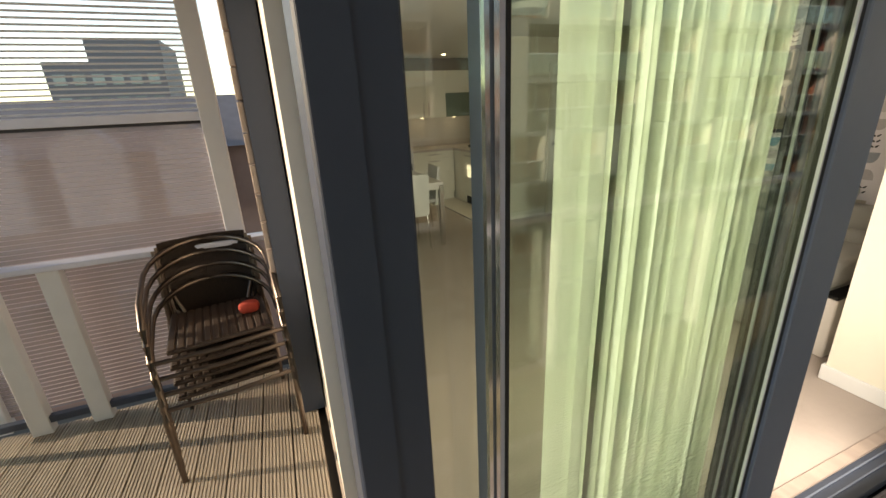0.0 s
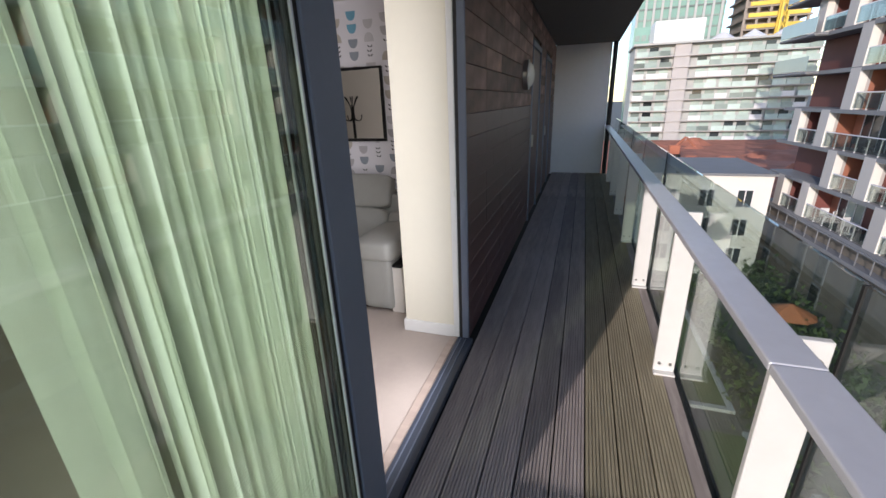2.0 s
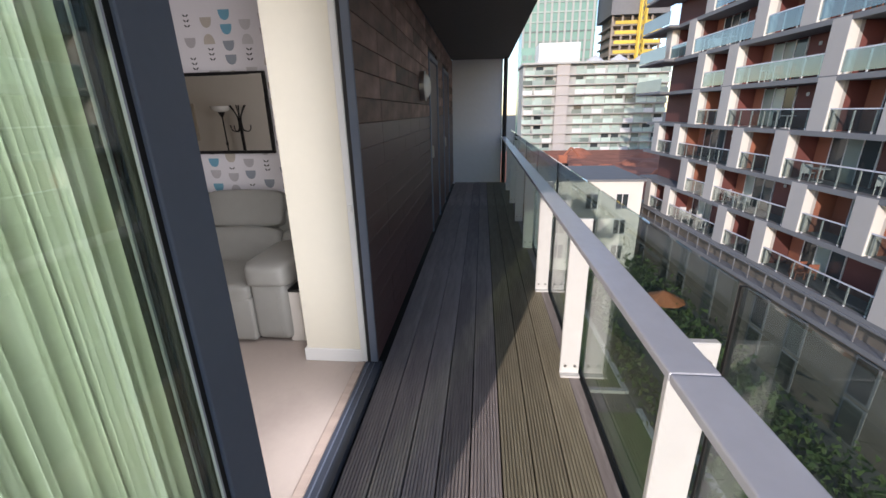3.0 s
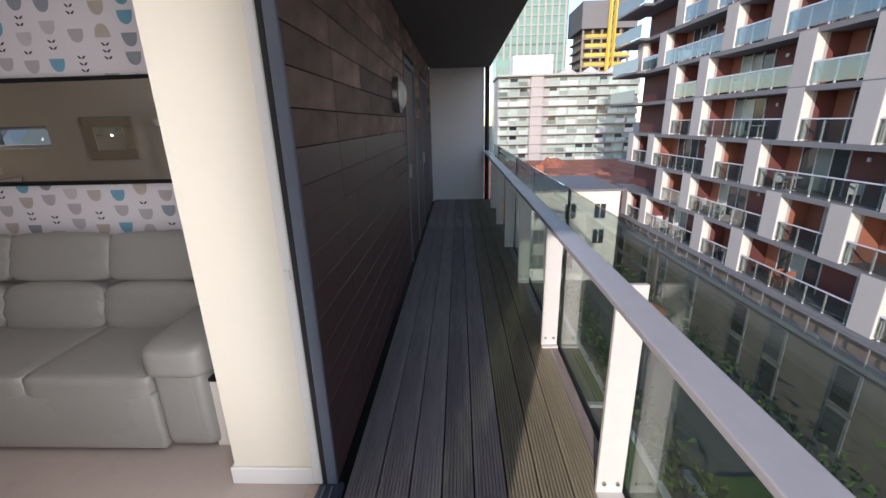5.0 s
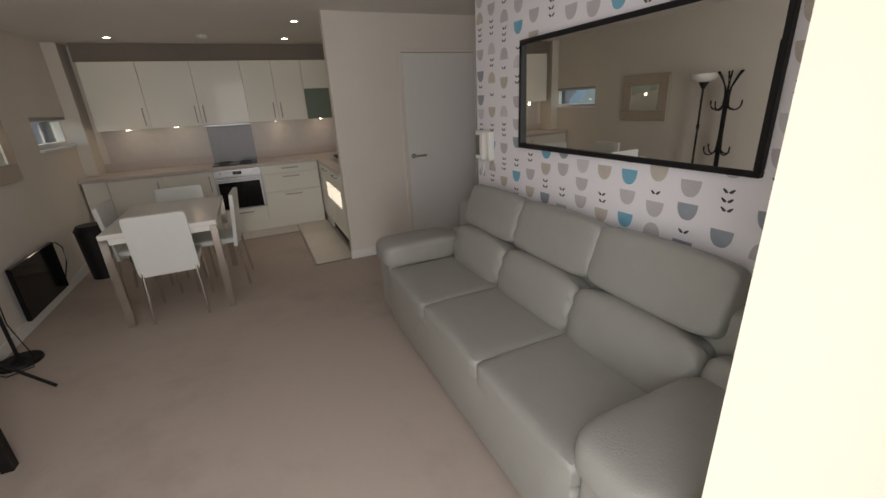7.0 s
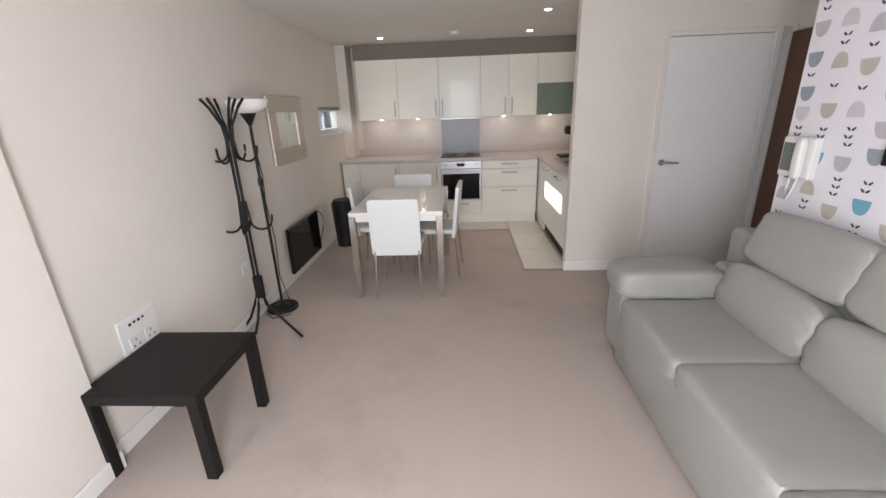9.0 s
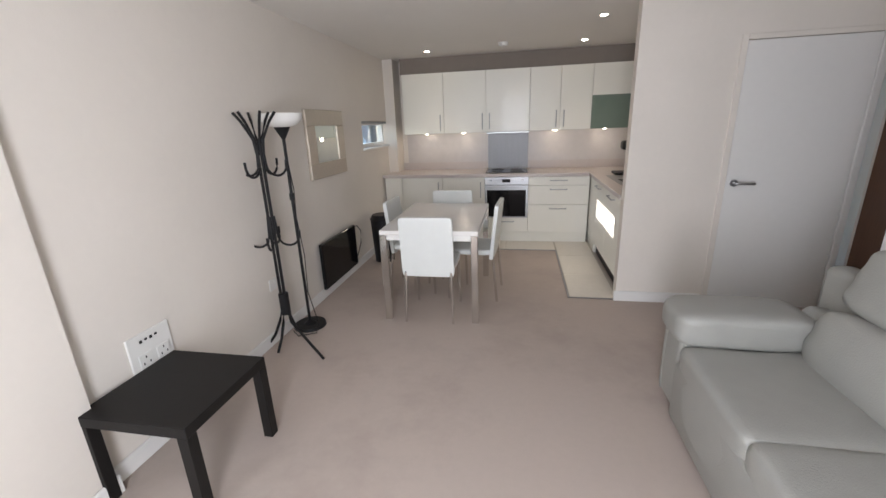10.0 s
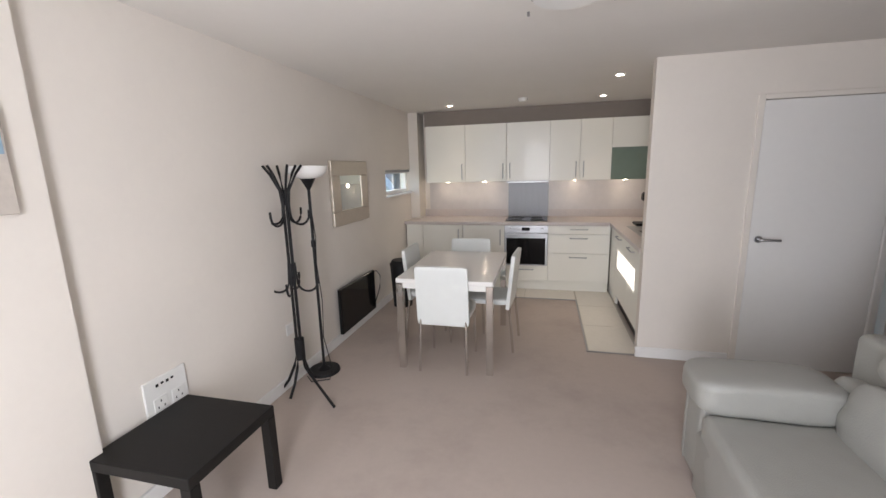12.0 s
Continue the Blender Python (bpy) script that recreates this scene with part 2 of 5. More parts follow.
def thing(name, label, category, at=(0, 0, 0), group="", turn=0.0):
    ob = new(name)
    ob.empty_display_size = 0.1
    ob.matrix_basis = pose(*at, 0, 0, turn)
    return tagged(ob, label, category, group)


def solid(name, bm, material, label="", category="", kind="structure", group="", smooth=False):
    return tagged(new(name, to_mesh(name, bm, material, smooth)), label, category, group, kind)


def B(*a, **k):
    bm = bmesh.new()
    bm_box(bm, *a, **k)
    return bm


# ---- plan ----
XL, XR, YC, YF, ZC, DK = 0.25, 3.62, 5.12, 0.83, 2.33, -0.028
YK, YB, YU, XC = 6.86, 7.46, 7.13, 2.85

# ---- room shell ----
solid("floor", B(0.05, 4.75, 0.86, 7.66, -0.12, 0.0), M_CARPET, "beige short-pile carpet over the living room", "floor")
bm = bmesh.new()
for x0, x1, y0, y1 in ((0.05, XL, 2.79, 6.24),):
    bm_box(bm, x0, x1, y0, y1, 0, ZC)
bm_box(bm, 0.05, XL, 6.24, 7.30, 0, 1.27)
bm_box(bm, 0.05, XL, 6.24, 7.30, 1.58, ZC)
bm_box(bm, 0.05, XL, 7.30, YB, 0, ZC)
solid("wall_west", bm, M_CREAM, "cream painted wall with a small high window", "wall")
bm = bmesh.new()
bm_box(bm, 0.06, 0.20, 1.62, 1.96, 0, ZC)
bm_box(bm, 0.06, 0.425, 1.96, 2.065, 0, ZC)
solid("wall_return", bm, M_CREAM, "cream wall return beside the glazing", "wall")
solid("wall_west_box", B(0.06, 0.305, 2.066, 2.79, 0, ZC), M_CREAM, "cream boxed-out stretch of wall near the balcony doors", "wall")
bm = bmesh.new()
bm_box(bm, XR, XR + 0.10, 1.29, 3.74, 0, ZC)
solid("wall_east", bm, M_PAPER, "white wallpapered wall behind the sofa", "wall")
solid("pillar_wall", B(2.65, 3.74, 0.93, 1.29, 0, ZC), M_PILLAR, "cream painted pillar beside the balcony opening", "wall")
bm = bmesh.new()
bm_box(bm, XC, 3.522, YC, YC + 0.1, 0, ZC)
bm_box(bm, 3.522, 4.48, YC, YC + 0.1, 2.03, ZC)
bm_box(bm, 4.48, 4.72, YC, YC + 0.1, 0, ZC)
solid("wall_hall", bm, M_CREAM, "cream painted wall around the white door", "wall")
solid("wall_kitchen_side", B(3.46, 3.56, YC + 0.1, YB, 0, ZC), M_CREAM, "cream kitchen side wall", "wall")
solid("wall_kitchen_back", B(0.05, 3.56, YB, YB + 0.12, 0, ZC), M_CREAM, "cream kitchen back wall", "wall")
solid("wall_hall_end", B(4.50, 4.74, 3.50, YC, 0, ZC), M_CREAM, "cream wall at the end of the hall", "wall")
solid("wall_hall_south", B(3.72, 4.499, 3.50, 3.62, 0, ZC), M_CREAM, "cream hall wall", "wall")
solid("wall_behind_door", B(3.56, 4.74, YC + 0.6, YC + 0.7, 0, ZC), M_CREAM, "cream wall behind the hall door", "wall")
solid("ceiling", B(0.05, 4.75, 0.93, 7.60, ZC, ZC + 0.14), M_CEIL, "white painted ceiling", "ceiling")
solid("lintel_wall", B(0.1, 2.65, 0.88, 0.98, 2.27, ZC), M_CREAM, "cream strip above the balcony doors", "wall")

# skirting
def skirting(name, x0, x1, y0, y1):
    solid(name, B(x0, x1, y0, y1, 0.0, 0.09, bev=0.004), M_WHITE, "white painted skirting board", "skirting board")

skirting("baseboard_1", XL, XL + 0.016, 2.79, 6.84)
skirting("baseboard_2", 0.305, 0.321, 2.067, 2.806)
skirting("baseboard_3", 2.634, 2.65, 0.93, 1.306)
skirting("baseboard_4", 2.65, XR, 1.29, 1.306)
skirting("baseboard_5", XC - 0.016, 3.505, YC - 0.016, YC)
skirting("baseboard_6", XR - 0.016, XR, 1.306, 3.74)
skirting("baseboard_7", 0.202, 0.44, 1.944, 1.96)

# ---- balcony doors ----
solid("corner_column", B(0.07, 0.20, YF, 0.97, DK, 2.55, bev=0.004), M_GREY, "dark grey metal corner column beside the glazing", "column")
solid("corner_cover_strip", B(0.075, 0.135, YF - 0.006, YF - 0.001, DK, 2.55), M_GREY, "dark grey cover strip on the column", "column")


def glazed_panel(name, label, x0, x1, y, wl, wr, inner, outer):
    """An upright framed pane; wl and wr are the widths of its two stiles."""
    d = thing(name, label, "door", (x0, y, 0.03))
    w = x1 - x0
    part("stile", B(0, wl, 0, 0.045, 0, 2.22, bev=0.003), inner, d)
    part("stile", B(w - wr, w, -0.004, 0.049, 0, 2.22, bev=0.003), outer, d, "blue-grey closing stile")
    part("bottom_rail", B(wl, w - wr, 0.002, 0.043, 0, 0.07, bev=0.003), inner, d)
    part("top_rail", B(wl, w - wr, 0.002, 0.043, 2.15, 2.22, bev=0.003), inner, d)
    part("pane", B(wl, w - wr, 0.018, 0.028, 0.07, 2.15), M_DGLASS, d, "green-tinted double glazing")
    part("gasket", B(w - wr - 0.018, w - wr, 0.006, 0.040, 0.07, 2.15), M_RUBBER, d)
    part("bead", B(w - wr - 0.024, w - wr - 0.018, 0.004, 0.012, 0.07, 2.15), M_RAIL, d)
    part("bead", B(wl, wl + 0.012, 0.0, 0.012, 0.07, 2.15), M_RAIL, d, "pale aluminium edge")
    return d


slider = glazed_panel("sliding_door", "open grey aluminium sliding patio door with green-tinted glass", 0.315, 1.375, 0.842, 0.027, 0.15, M_TRACK, M_GREY2)
part("pull_rail", B(-0.001, 0.007, -0.012, 0.0, 0.02, 2.2), M_CHROME, slider, "bright aluminium edge trim")
part("stile_trim", B(0.018, 0.0265, -0.005, 0.0, 0.02, 2.2), M_CHROME, slider, "bright aluminium edge trim")
part("stile_seal", B(0.0395, 0.047, -0.002, 0.012, 0.07, 2.15), M_RUBBER, slider)
fixed = glazed_panel("fixed_door", "fixed grey aluminium glazed door leaf behind the slider", 0.20, 1.30, 0.915, 0.012, 0.06, M_GREY, M_GREY)
th = thing("door_frame", "grey aluminium sliding door frame with floor track", "door frame")
part("track", B(0.20, 2.65, 0.802, 0.905, -0.03, 0.006, bev=0.003), M_GREY, th)
for yy in (0.845, 0.88):
    part("track_rib", B(1.376, 2.62, yy - 0.003, yy + 0.003, 0.006, 0.012), M_GREY2, th)
part("threshold_trim", B(1.38, 2.63, 0.907, 0.955, 0.0, 0.010, bev=0.003), M_CLADP, th, "worn pale threshold strip")
part("head", B(0.20, 2.65, 0.83, 0.965, 2.255, 2.50), M_GREY, th)
part("jamb", B(2.632, 2.648, 0.826, 0.872, 0.008, 2.255, bev=0.003), M_GREY2, th)
part("jamb_seal", B(2.634, 2.648, 0.873, 0.892, 0.008, 2.255), M_RUBBER, th)
part("jamb_liner", B(2.630, 2.649, 0.893, 0.932, 0.008, 2.255, bev=0.004), M_WHITE, th, "white jamb liner")
part("latch_keep", B(2.622, 2.630, 0.90, 0.925, 0.99, 1.03, bev=0.003), M_PLASTIC, th, "small white latch keep")

# corner side window
side = thing("side_window", "narrow full-height side window with a pale frame", "window", (0.14, 0.98, 0.0))
part("pane", B(0.0, 0.01, 0.02, 0.26, 0.08, 2.25), M_DGLASS, side)
part("window_frame", B(-0.03, 0.05, -0.01, 0.02, 0.0, 2.3, bev=0.003), M_WHITE, side, "white frame edge")
part("window_frame", B(-0.03, 0.05, 0.26, 0.74, 0.0, 2.3, bev=0.003), M_GREY, side)
part("window_sill", B(-0.03, 0.05, 0.02, 0.26, 0.0, 0.08, bev=0.003), M_GREY, side)
part("window_head", B(-0.03, 0.05, 0.02, 0.26, 2.25, 2.33, bev=0.003), M_GREY, side)


# ---- vertical blind ----
def vertical_blind(x0, x1, y):
    """Slats hung from a head rail and drawn together, most of them turned nearly edge on."""
    b = thing("vertical_blind", "pale vertical blind drawn into a stack behind the glass", "blind")
    part("headrail", B(x0 - 0.08, 2.55, y - 0.022, y + 0.022, 2.235, 2.268, bev=0.004), M_WHITE, b, "white aluminium head rail")
    bm = bmesh.new()
    rows = []
    for k in range(7):
        z = 0.035 + k * 2.20 / 6
        rows.append([bm.verts.new((-0.0445 + 0.089 * i / 8, 0.007 * math.cos(math.pi * (i / 8 - 0.5)) + 0.0015 * math.sin(k * 1.3), z)) for i in range(9)])
    for a, c in zip(rows, rows[1:]):
        for i in range(8):
            bm.faces.new((a[i], a[i + 1], c[i + 1], c[i]))
    bmesh.ops.solidify(bm, geom=bm.faces[:], thickness=0.0012)
    cloth = to_mesh("slat", bm, M_BLIND, True)
    rng = random.Random(5)
    hung = [(x0 + 0.040, -16), (x0 + 0.104, -6), (x0 + 0.142, 55)]
    x = x0 + 0.155
    while x < x1 - 0.02:
        hung.append((x, rng.choice((rng.uniform(66, 80), rng.uniform(90, 125), rng.uniform(90, 125)))))
        x += rng.choice((0.011, 0.014, 0.018, 0.026, 0.034)) if x > x0 + 0.22 else 0.011
    for x, angle in hung:
        ob = new("slat", cloth)
        ob.parent, ob.location, ob.rotation_euler = b, (x, y + rng.uniform(-0.008, 0.008), 0), (0, 0, radians(angle))
    return b


vertical_blind(0.64, 1.36, 1.08)

# ---- balcony ----
solid("soffit", B(-1.7, 9.95, -0.36, YF, 2.55, 2.85), M_SOFFIT, "dark soffit of the balcony above", "soffit")
solid("soffit_side", B(-1.7, 0.05, YF, 3.2, 2.55, 2.85), M_SOFFIT, "dark soffit over the side balcony", "soffit")
solid("end_wall", B(9.85, 10.1, -0.24, 1.2, DK - 0.2, 2.55), M_RENDER, "pale grey rendered end wall of the balcony", "wall")
solid("deck_bed", B(-1.62, 9.85, -0.44, 0.861, -0.25, -0.062), M_RUBBER, "dark bed under the decking", "deck")
solid("deck_bed_side", B(-1.62, 0.05, 0.80, 2.84, -0.25, -0.062), M_RUBBER, "dark bed under the side decking", "deck")
solid("facade_wall", B(2.65, 9.85, 0.862, 0.93, DK, 2.55), M_RUBBER, "dark backing of the timber facade", "wall")
solid("facade_upper", B(0.05, 9.9, YF + 0.02, 1.0, 2.5, 3.2), M_GREY, "dark band above the doors", "wall")
bm = bmesh.new()
for y0, y1, z0, z1 in ((2.30, 6.2, DK, 2.55), (6.2, 7.34, DK, 1.25), (6.2, 7.34, 1.60, 2.55), (7.34, 7.6, DK, 2.55)):
    bm_box(bm, -0.065, 0.05, y0, y1, z0, z1)
solid("side_facade", bm, M_GREY, "dark grey panelled side facade", "wall")
solid("side_facade_upper", B(-0.065, 0.13, YF, 7.6, 2.33, 2.85), M_GREY, "dark grey band over the side window", "wall")

# end downpipe and drain screen
bm = bmesh.new()
bm_cyl(bm, (9.8, -0.30, DK), (9.8, -0.30, 2.55), 0.045, n=14)
solid("downpipe", bm, M_RUBBER, "black downpipe at the end of the balcony", "pipe", kind="", smooth=True)

# doors in the cladding
def facade_door(x0, x1):
    d = thing("facade_door", "dark brown timber-faced door in the balcony facade", "door", (x0, YF, 0))
    w = x1 - x0
    part("jamb", B(0, 0.05, -0.012, 0.03, DK, 2.2, bev=0.003), M_GREY2, d, "grey metal jamb")
    part("jamb", B(w - 0.05, w, -0.012, 0.03, DK, 2.2, bev=0.003), M_GREY2, d, "grey metal jamb")
    part("lintel", B(0.05, w - 0.05, -0.012, 0.03, 2.14, 2.2, bev=0.003), M_GREY2, d)
    part("leaf", B(0.055, w - 0.055, 0.008, 0.03, DK + 0.02, 2.13, bev=0.003), M_CLAD, d)
    part("handle", B(0.10, 0.13, -0.03, 0.008, 0.95, 1.1, bev=0.005), M_STEEL, d)
    return d


facade_door(5.75, 6.75)
facade_door(7.6, 8.7)

# round bulkhead lamp
lamp = thing("bulkhead_lamp", "round steel-rimmed bulkhead lamp with an opal cover", "wall lamp", (5.06, YF, 1.78))
bm = bmesh.new()
bm_cyl(bm, (0, 0, 0), (0, -0.05, 0), 0.15, n=28)
part("rim", bm, M_STEEL, lamp, smooth=True)
bm = bmesh.new()
bmesh.ops.create_uvsphere(bm, u_segments=24, v_segments=12, radius=0.125)
bmesh.ops.scale(bm, vec=(1, 0.45, 1), verts=bm.verts[:])
bmesh.ops.translate(bm, vec=(0, -0.05, 0), verts=bm.verts[:])
part("cover", bm, M_LAMPGLASS, lamp, smooth=True)

# balustrade: posts, handrail, glass
rail = thing("balustrade", "white steel balustrade with a flat aluminium handrail and glass panels", "railing")
POSTS = [-1.08 + 1.241 * i for i in range(9)]
for px in POSTS:
    p = part("post", B(px - 0.012, px + 0.012, -0.425, -0.312, DK, 0.955, bev=0.003), M_POST, rail)
    part("foot", B(px - 0.05, px - 0.012, -0.425, -0.312, DK, DK + 0.012), M_POST, p)
    for yy in (-0.34, -0.398):
        for zz in (0.035, 0.90):
            bm = bmesh.new()
            bm_cyl(bm, (px - 0.012, yy, zz), (px - 0.022, yy, zz), 0.009, n=6)
            part("bolt", bm, M_STEEL, p)
for a, b in ((-1.62, 1.222), (1.226, 4.93), (4.934, 9.84)):
    part("handrail", B(a, b, -0.335, -0.228, 0.955, 0.978, bev=0.004, seg=2), M_RAIL, rail)
edges = [-1.62] + [p for p in POSTS] + [9.84]
for a, b in zip(edges, edges[1:]):
    if b - a < 0.3:
        continue
    g = part("glass_panel", B(a + 0.02, b - 0.02, -0.452, -0.440, DK - 0.08, 1.11), M_BALGLASS, rail, "green-tinted clear glass panel")
    g.visible_shadow = False
for px in POSTS[2::2]:
    part("glass_seal", B(px - 0.014, px - 0.004, -0.454, -0.438, DK - 0.08, 1.11), M_RUBBER, rail, "dark joint between the glass panels")

part("base_channel", B(-1.62, 9.84, -0.465, -0.43, -0.2, DK - 0.02), M_RUBBER, rail)

# side balcony: posts, rail and louvred glass screen at its end
scr = thing("privacy_screen", "louvred glass privacy screen at the end of the side balcony", "screen", (0, 2.86, 0))
part("post", B(-0.31, -0.215, -0.04, 0.02, DK, 2.55, bev=0.004), M_POST, scr)
part("post", B(-1.62, -1.54, -0.04, 0.02, DK, 2.55, bev=0.004), M_POST, scr)
part("crossbar", B(-1.54, -0.31, -0.03, 0.02, 1.53, 1.575, bev=0.003), M_RAIL, scr, "pale aluminium crossbar")
part("crossbar_seal", B(-1.54, -0.31, -0.02, 0.02, 1.515, 1.53), M_RUBBER, scr)
M_FROSTG = bpy.data.materials.new("frosted_screen_glass")
M_FROSTG.use_nodes = True
fn = M_FROSTG.node_tree
tr = fn.nodes.new("ShaderNodeBsdfTransparent")
tr.inputs[0].default_value = (0.8, 0.76, 0.78, 1)
mx = fn.nodes.new("ShaderNodeMixShader")
mx.inputs[0].default_value = 0.38
fn.nodes["Principled BSDF"].inputs["Base Color"].default_value = (0.66, 0.60, 0.61, 1)
fn.nodes["Principled BSDF"].inputs["Roughness"].default_value = 0.25
fn.links.new(tr.outputs[0], mx.inputs[1])
fn.links.new(fn.nodes["Principled BSDF"].outputs[0], mx.inputs[2])
fn.links.new(mx.outputs[0], fn.nodes["Material Output"].inputs[0])
fp = part("pane", B(-1.54, -0.31, -0.004, 0.004, 0.05, 1.515), M_FROSTG, scr, "hazy translucent lower pane")
fp.visible_shadow = False
M_STONEWARE = mat("mauve_grey_lacquer", (0.46, 0.42, 0.44), 0.6, scale=30, vary=0.06)
SLAT = to_mesh("slat", B(-1.54, -0.31, -0.008, 0.008, -0.004, 0.004), M_POST)
for i in range(36):
    sl = new("slat", SLAT)
    sl.parent = scr
    sl.location = (0, 0, 1.590 + i * 0.027)
THIN = to_mesh("slat", B(-1.54, -0.31, -0.012, -0.006, -0.0010, 0.0010), M_STONEWARE)
for i in range(58):
    sl = new("slat", THIN)
    sl.parent = scr
    sl.location = (0, 0, 0.07 + i * 0.0249)
srail = thing("side_railing", "pale aluminium side railing in front of the screen", "railing", (0, 2.76, 0))
part("handrail", B(-1.6, -0.1, -0.05, 0.05, 0.87, 0.90, bev=0.004), M_RAIL, srail)
for px in (-1.42, -1.15):
    part("post", B(px, px + 0.09, -0.03, 0.03, DK, 0.87, bev=0.003), M_POST, srail)
part("bottom_rail", B(-1.6, -0.1, -0.02, 0.02, 0.03, 0.07, bev=0.003), M_GREY, srail)
wrail = thing("outer_side_railing", "white steel side balustrade with glass", "railing", (-1.6, 0, 0))
for py in (-0.35, 0.6, 1.6, 2.62):
    part("post", B(-0.06, 0.05, py - 0.012, py + 0.012, DK, 0.955, bev=0.003), M_POST, wrail)
part("handrail", B(-0.02, 0.08, -0.44, 2.7, 0.955, 0.978, bev=0.004), M_RAIL, wrail)
g = part("glass_panel", B(-0.09, -0.078, -0.44, 2.8, DK - 0.05, 1.11), M_BALGLASS, wrail)
g.visible_shadow = False


# ---- stacked chairs ----
def bistro_chair(at, turn):
    c = thing("stacking_chair", "stacked aluminium bistro chair with a dark woven seat", "chair", at, "chairs stacked on the balcony", turn)
    part("seat", B(-0.22, 0.22, -0.20, 0.22, 0.372, 0.392, bev=0.008, seg=2), M_RATTAN, c, "dark woven rattan seat")
    strip = to_mesh("woven_strip", B(-0.013, 0.013, -0.195, 0.215, 0.0, 0.006, bev=0.002), M_RATTAN)
    for i in range(12):
        ob = new("woven_strip", strip)
        ob.parent, ob.location = c, (-0.2 + 0.0364 * i, 0, 0.392)
    bm = bmesh.new()
    rows = []
    for k in range(7):
        z = 0.43 + k * 0.0555
        rows.append([bm.verts.new((0.23 * math.sin(a), 0.20 + 0.10 * math.cos(a) + 0.03 * k / 6, z)) for a in [radians(-62 + 124 * i / 12) for i in range(13)]])
    for a, b in zip(rows, rows[1:]):
        for i in range(12):
            bm.faces.new((a[i], a[i + 1], b[i + 1], b[i]))
    bmesh.ops.solidify(bm, geom=bm.faces[:], thickness=0.01)
    part("backrest", bm, M_RATTAN, c, "dark woven rattan back", smooth=True)
    for s in (-1, 1):
        bm = bmesh.new()
        bm_tube(bm, [(0.15 * s, 0.20, 0.40), (0.185 * s, 0.245, 0.48), (0.205 * s, 0.262, 0.61), (0.208 * s, 0.275, 0.745)], 0.008)
        part("back_upright", bm, M_ALU, c, smooth=True)
    pts = [(-0.27, -0.26, 0.0), (-0.27, -0.25, 0.33), (-0.27, -0.22, 0.53), (-0.272, -0.12, 0.61)]
    pts += [(0.275 * math.sin(a), 0.08 + 0.26 * math.cos(a), 0.635 + 0.105 * max(0, math.cos(a))) for a in [radians(-90 + 180 * i / 14) for i in range(15)]]
    pts += [(0.272, -0.12, 0.61), (0.27, -0.22, 0.53), (0.27, -0.25, 0.33), (0.27, -0.26, 0.0)]
    bm = bmesh.new()
    bm_tube(bm, pts, 0.013)
    part("arm_frame", bm, M_ALU, c, smooth=True)
    for s in (-1, 1):
        bm = bmesh.new()
        bm_tube(bm, [(0.25 * s, 0.30, 0.0), (0.24 * s, 0.24, 0.30), (0.225 * s, 0.21, 0.39), (0.22 * s, 0.27, 0.73)], 0.012)
        part("leg", bm, M_ALU, c, smooth=True)
    bm = bmesh.new()
    bm_tube(bm, [(-0.27, -0.23, 0.37), (0, -0.25, 0.37), (0.27, -0.23, 0.37)], 0.011)
    part("front_bar", bm, M_ALU, c, smooth=True)
    return c


first = bistro_chair((-0.37, 2.36, DK), 8)
for k in range(1, 4):
    copy_thing(first, pose(-0.37, 2.36 + 0.012 * k, DK + 0.072 * k, 0, 0, 8))
bm = bmesh.new()
bm_puff(bm, (0, 0, 0), (0.10, 0.07, 0.06), 3, 4)
cloth = solid("red_cloth", bm, mat("red_cloth", (0.42, 0.05, 0.03), 0.9, scale=40, vary=0.2), "small red cloth lying on the stacked chairs", "cloth", kind="", smooth=True)
cloth.location = (-0.23, 2.42, DK + 0.216 + 0.398 + 0.028)

# ---- hall door ----
door = thing("hall_door", "plain white painted door, closed, with a lever handle", "door", (3.562, YC - 0.002, 0.0))
part("leaf", B(0.0, 0.80, -0.004, 0.036, 0, 1.99, bev=0.003), M_WHITE, door)
part("jamb", B(-0.045, -0.003, -0.012, 0.05, 0, 2.03, bev=0.003), M_CREAM, door)
part("jamb", B(0.803, 0.85, -0.016, 0.05, 0, 2.03, bev=0.003), M_WHITE, door)
part("head", B(-0.003, 0.803, -0.012, 0.05, 1.994, 2.03, bev=0.003), M_CREAM, door)
bm = bmesh.new()
bm_cyl(bm, (0.055, -0.005, 1.005), (0.055, -0.016, 1.005), 0.026, n=20)
rose = part("rose", bm, M_STEEL, door, smooth=True)
bm = bmesh.new()
bm_tube(bm, [(0.055, -0.01, 1.005), (0.055, -0.05, 1.005), (0.075, -0.056, 1.005), (0.18, -0.056, 1.003)], 0.009)
part("lever", bm, M_STEEL, door, "brushed steel lever handle", smooth=True)
bd = thing("wooden_hall_door", "dark brown wooden door at the end of the hall", "door", (4.50, 3.98, 0.005))
part("leaf", B(-0.04, -0.004, 0.05, 1.09, 0, 1.98, bev=0.003), M_OAK, bd)
part("architrave", B(-0.02, 0.0, -0.02, 0.045, 0, 2.04, bev=0.003), M_WHITE, bd)
part("architrave", B(-0.02, 0.0, 1.095, 1.115, 0, 2.04, bev=0.003), M_WHITE, bd)

# ---- wallpaper print ----
def half_bowl(bm, y, z, w, h, up):
    """A printed half-round bowl with its flat edge at z."""
    rim = []
    for i in range(15):
        a = math.pi * i / 14
        rim.append(bm.verts.new((XR - 0.0015, y + w / 2 * math.copysign(abs(math.cos(a)) ** 0.9, math.cos(a)), z + (h if up else -h) * math.sin(a) ** 0.85)))
    bm.faces.new(rim)


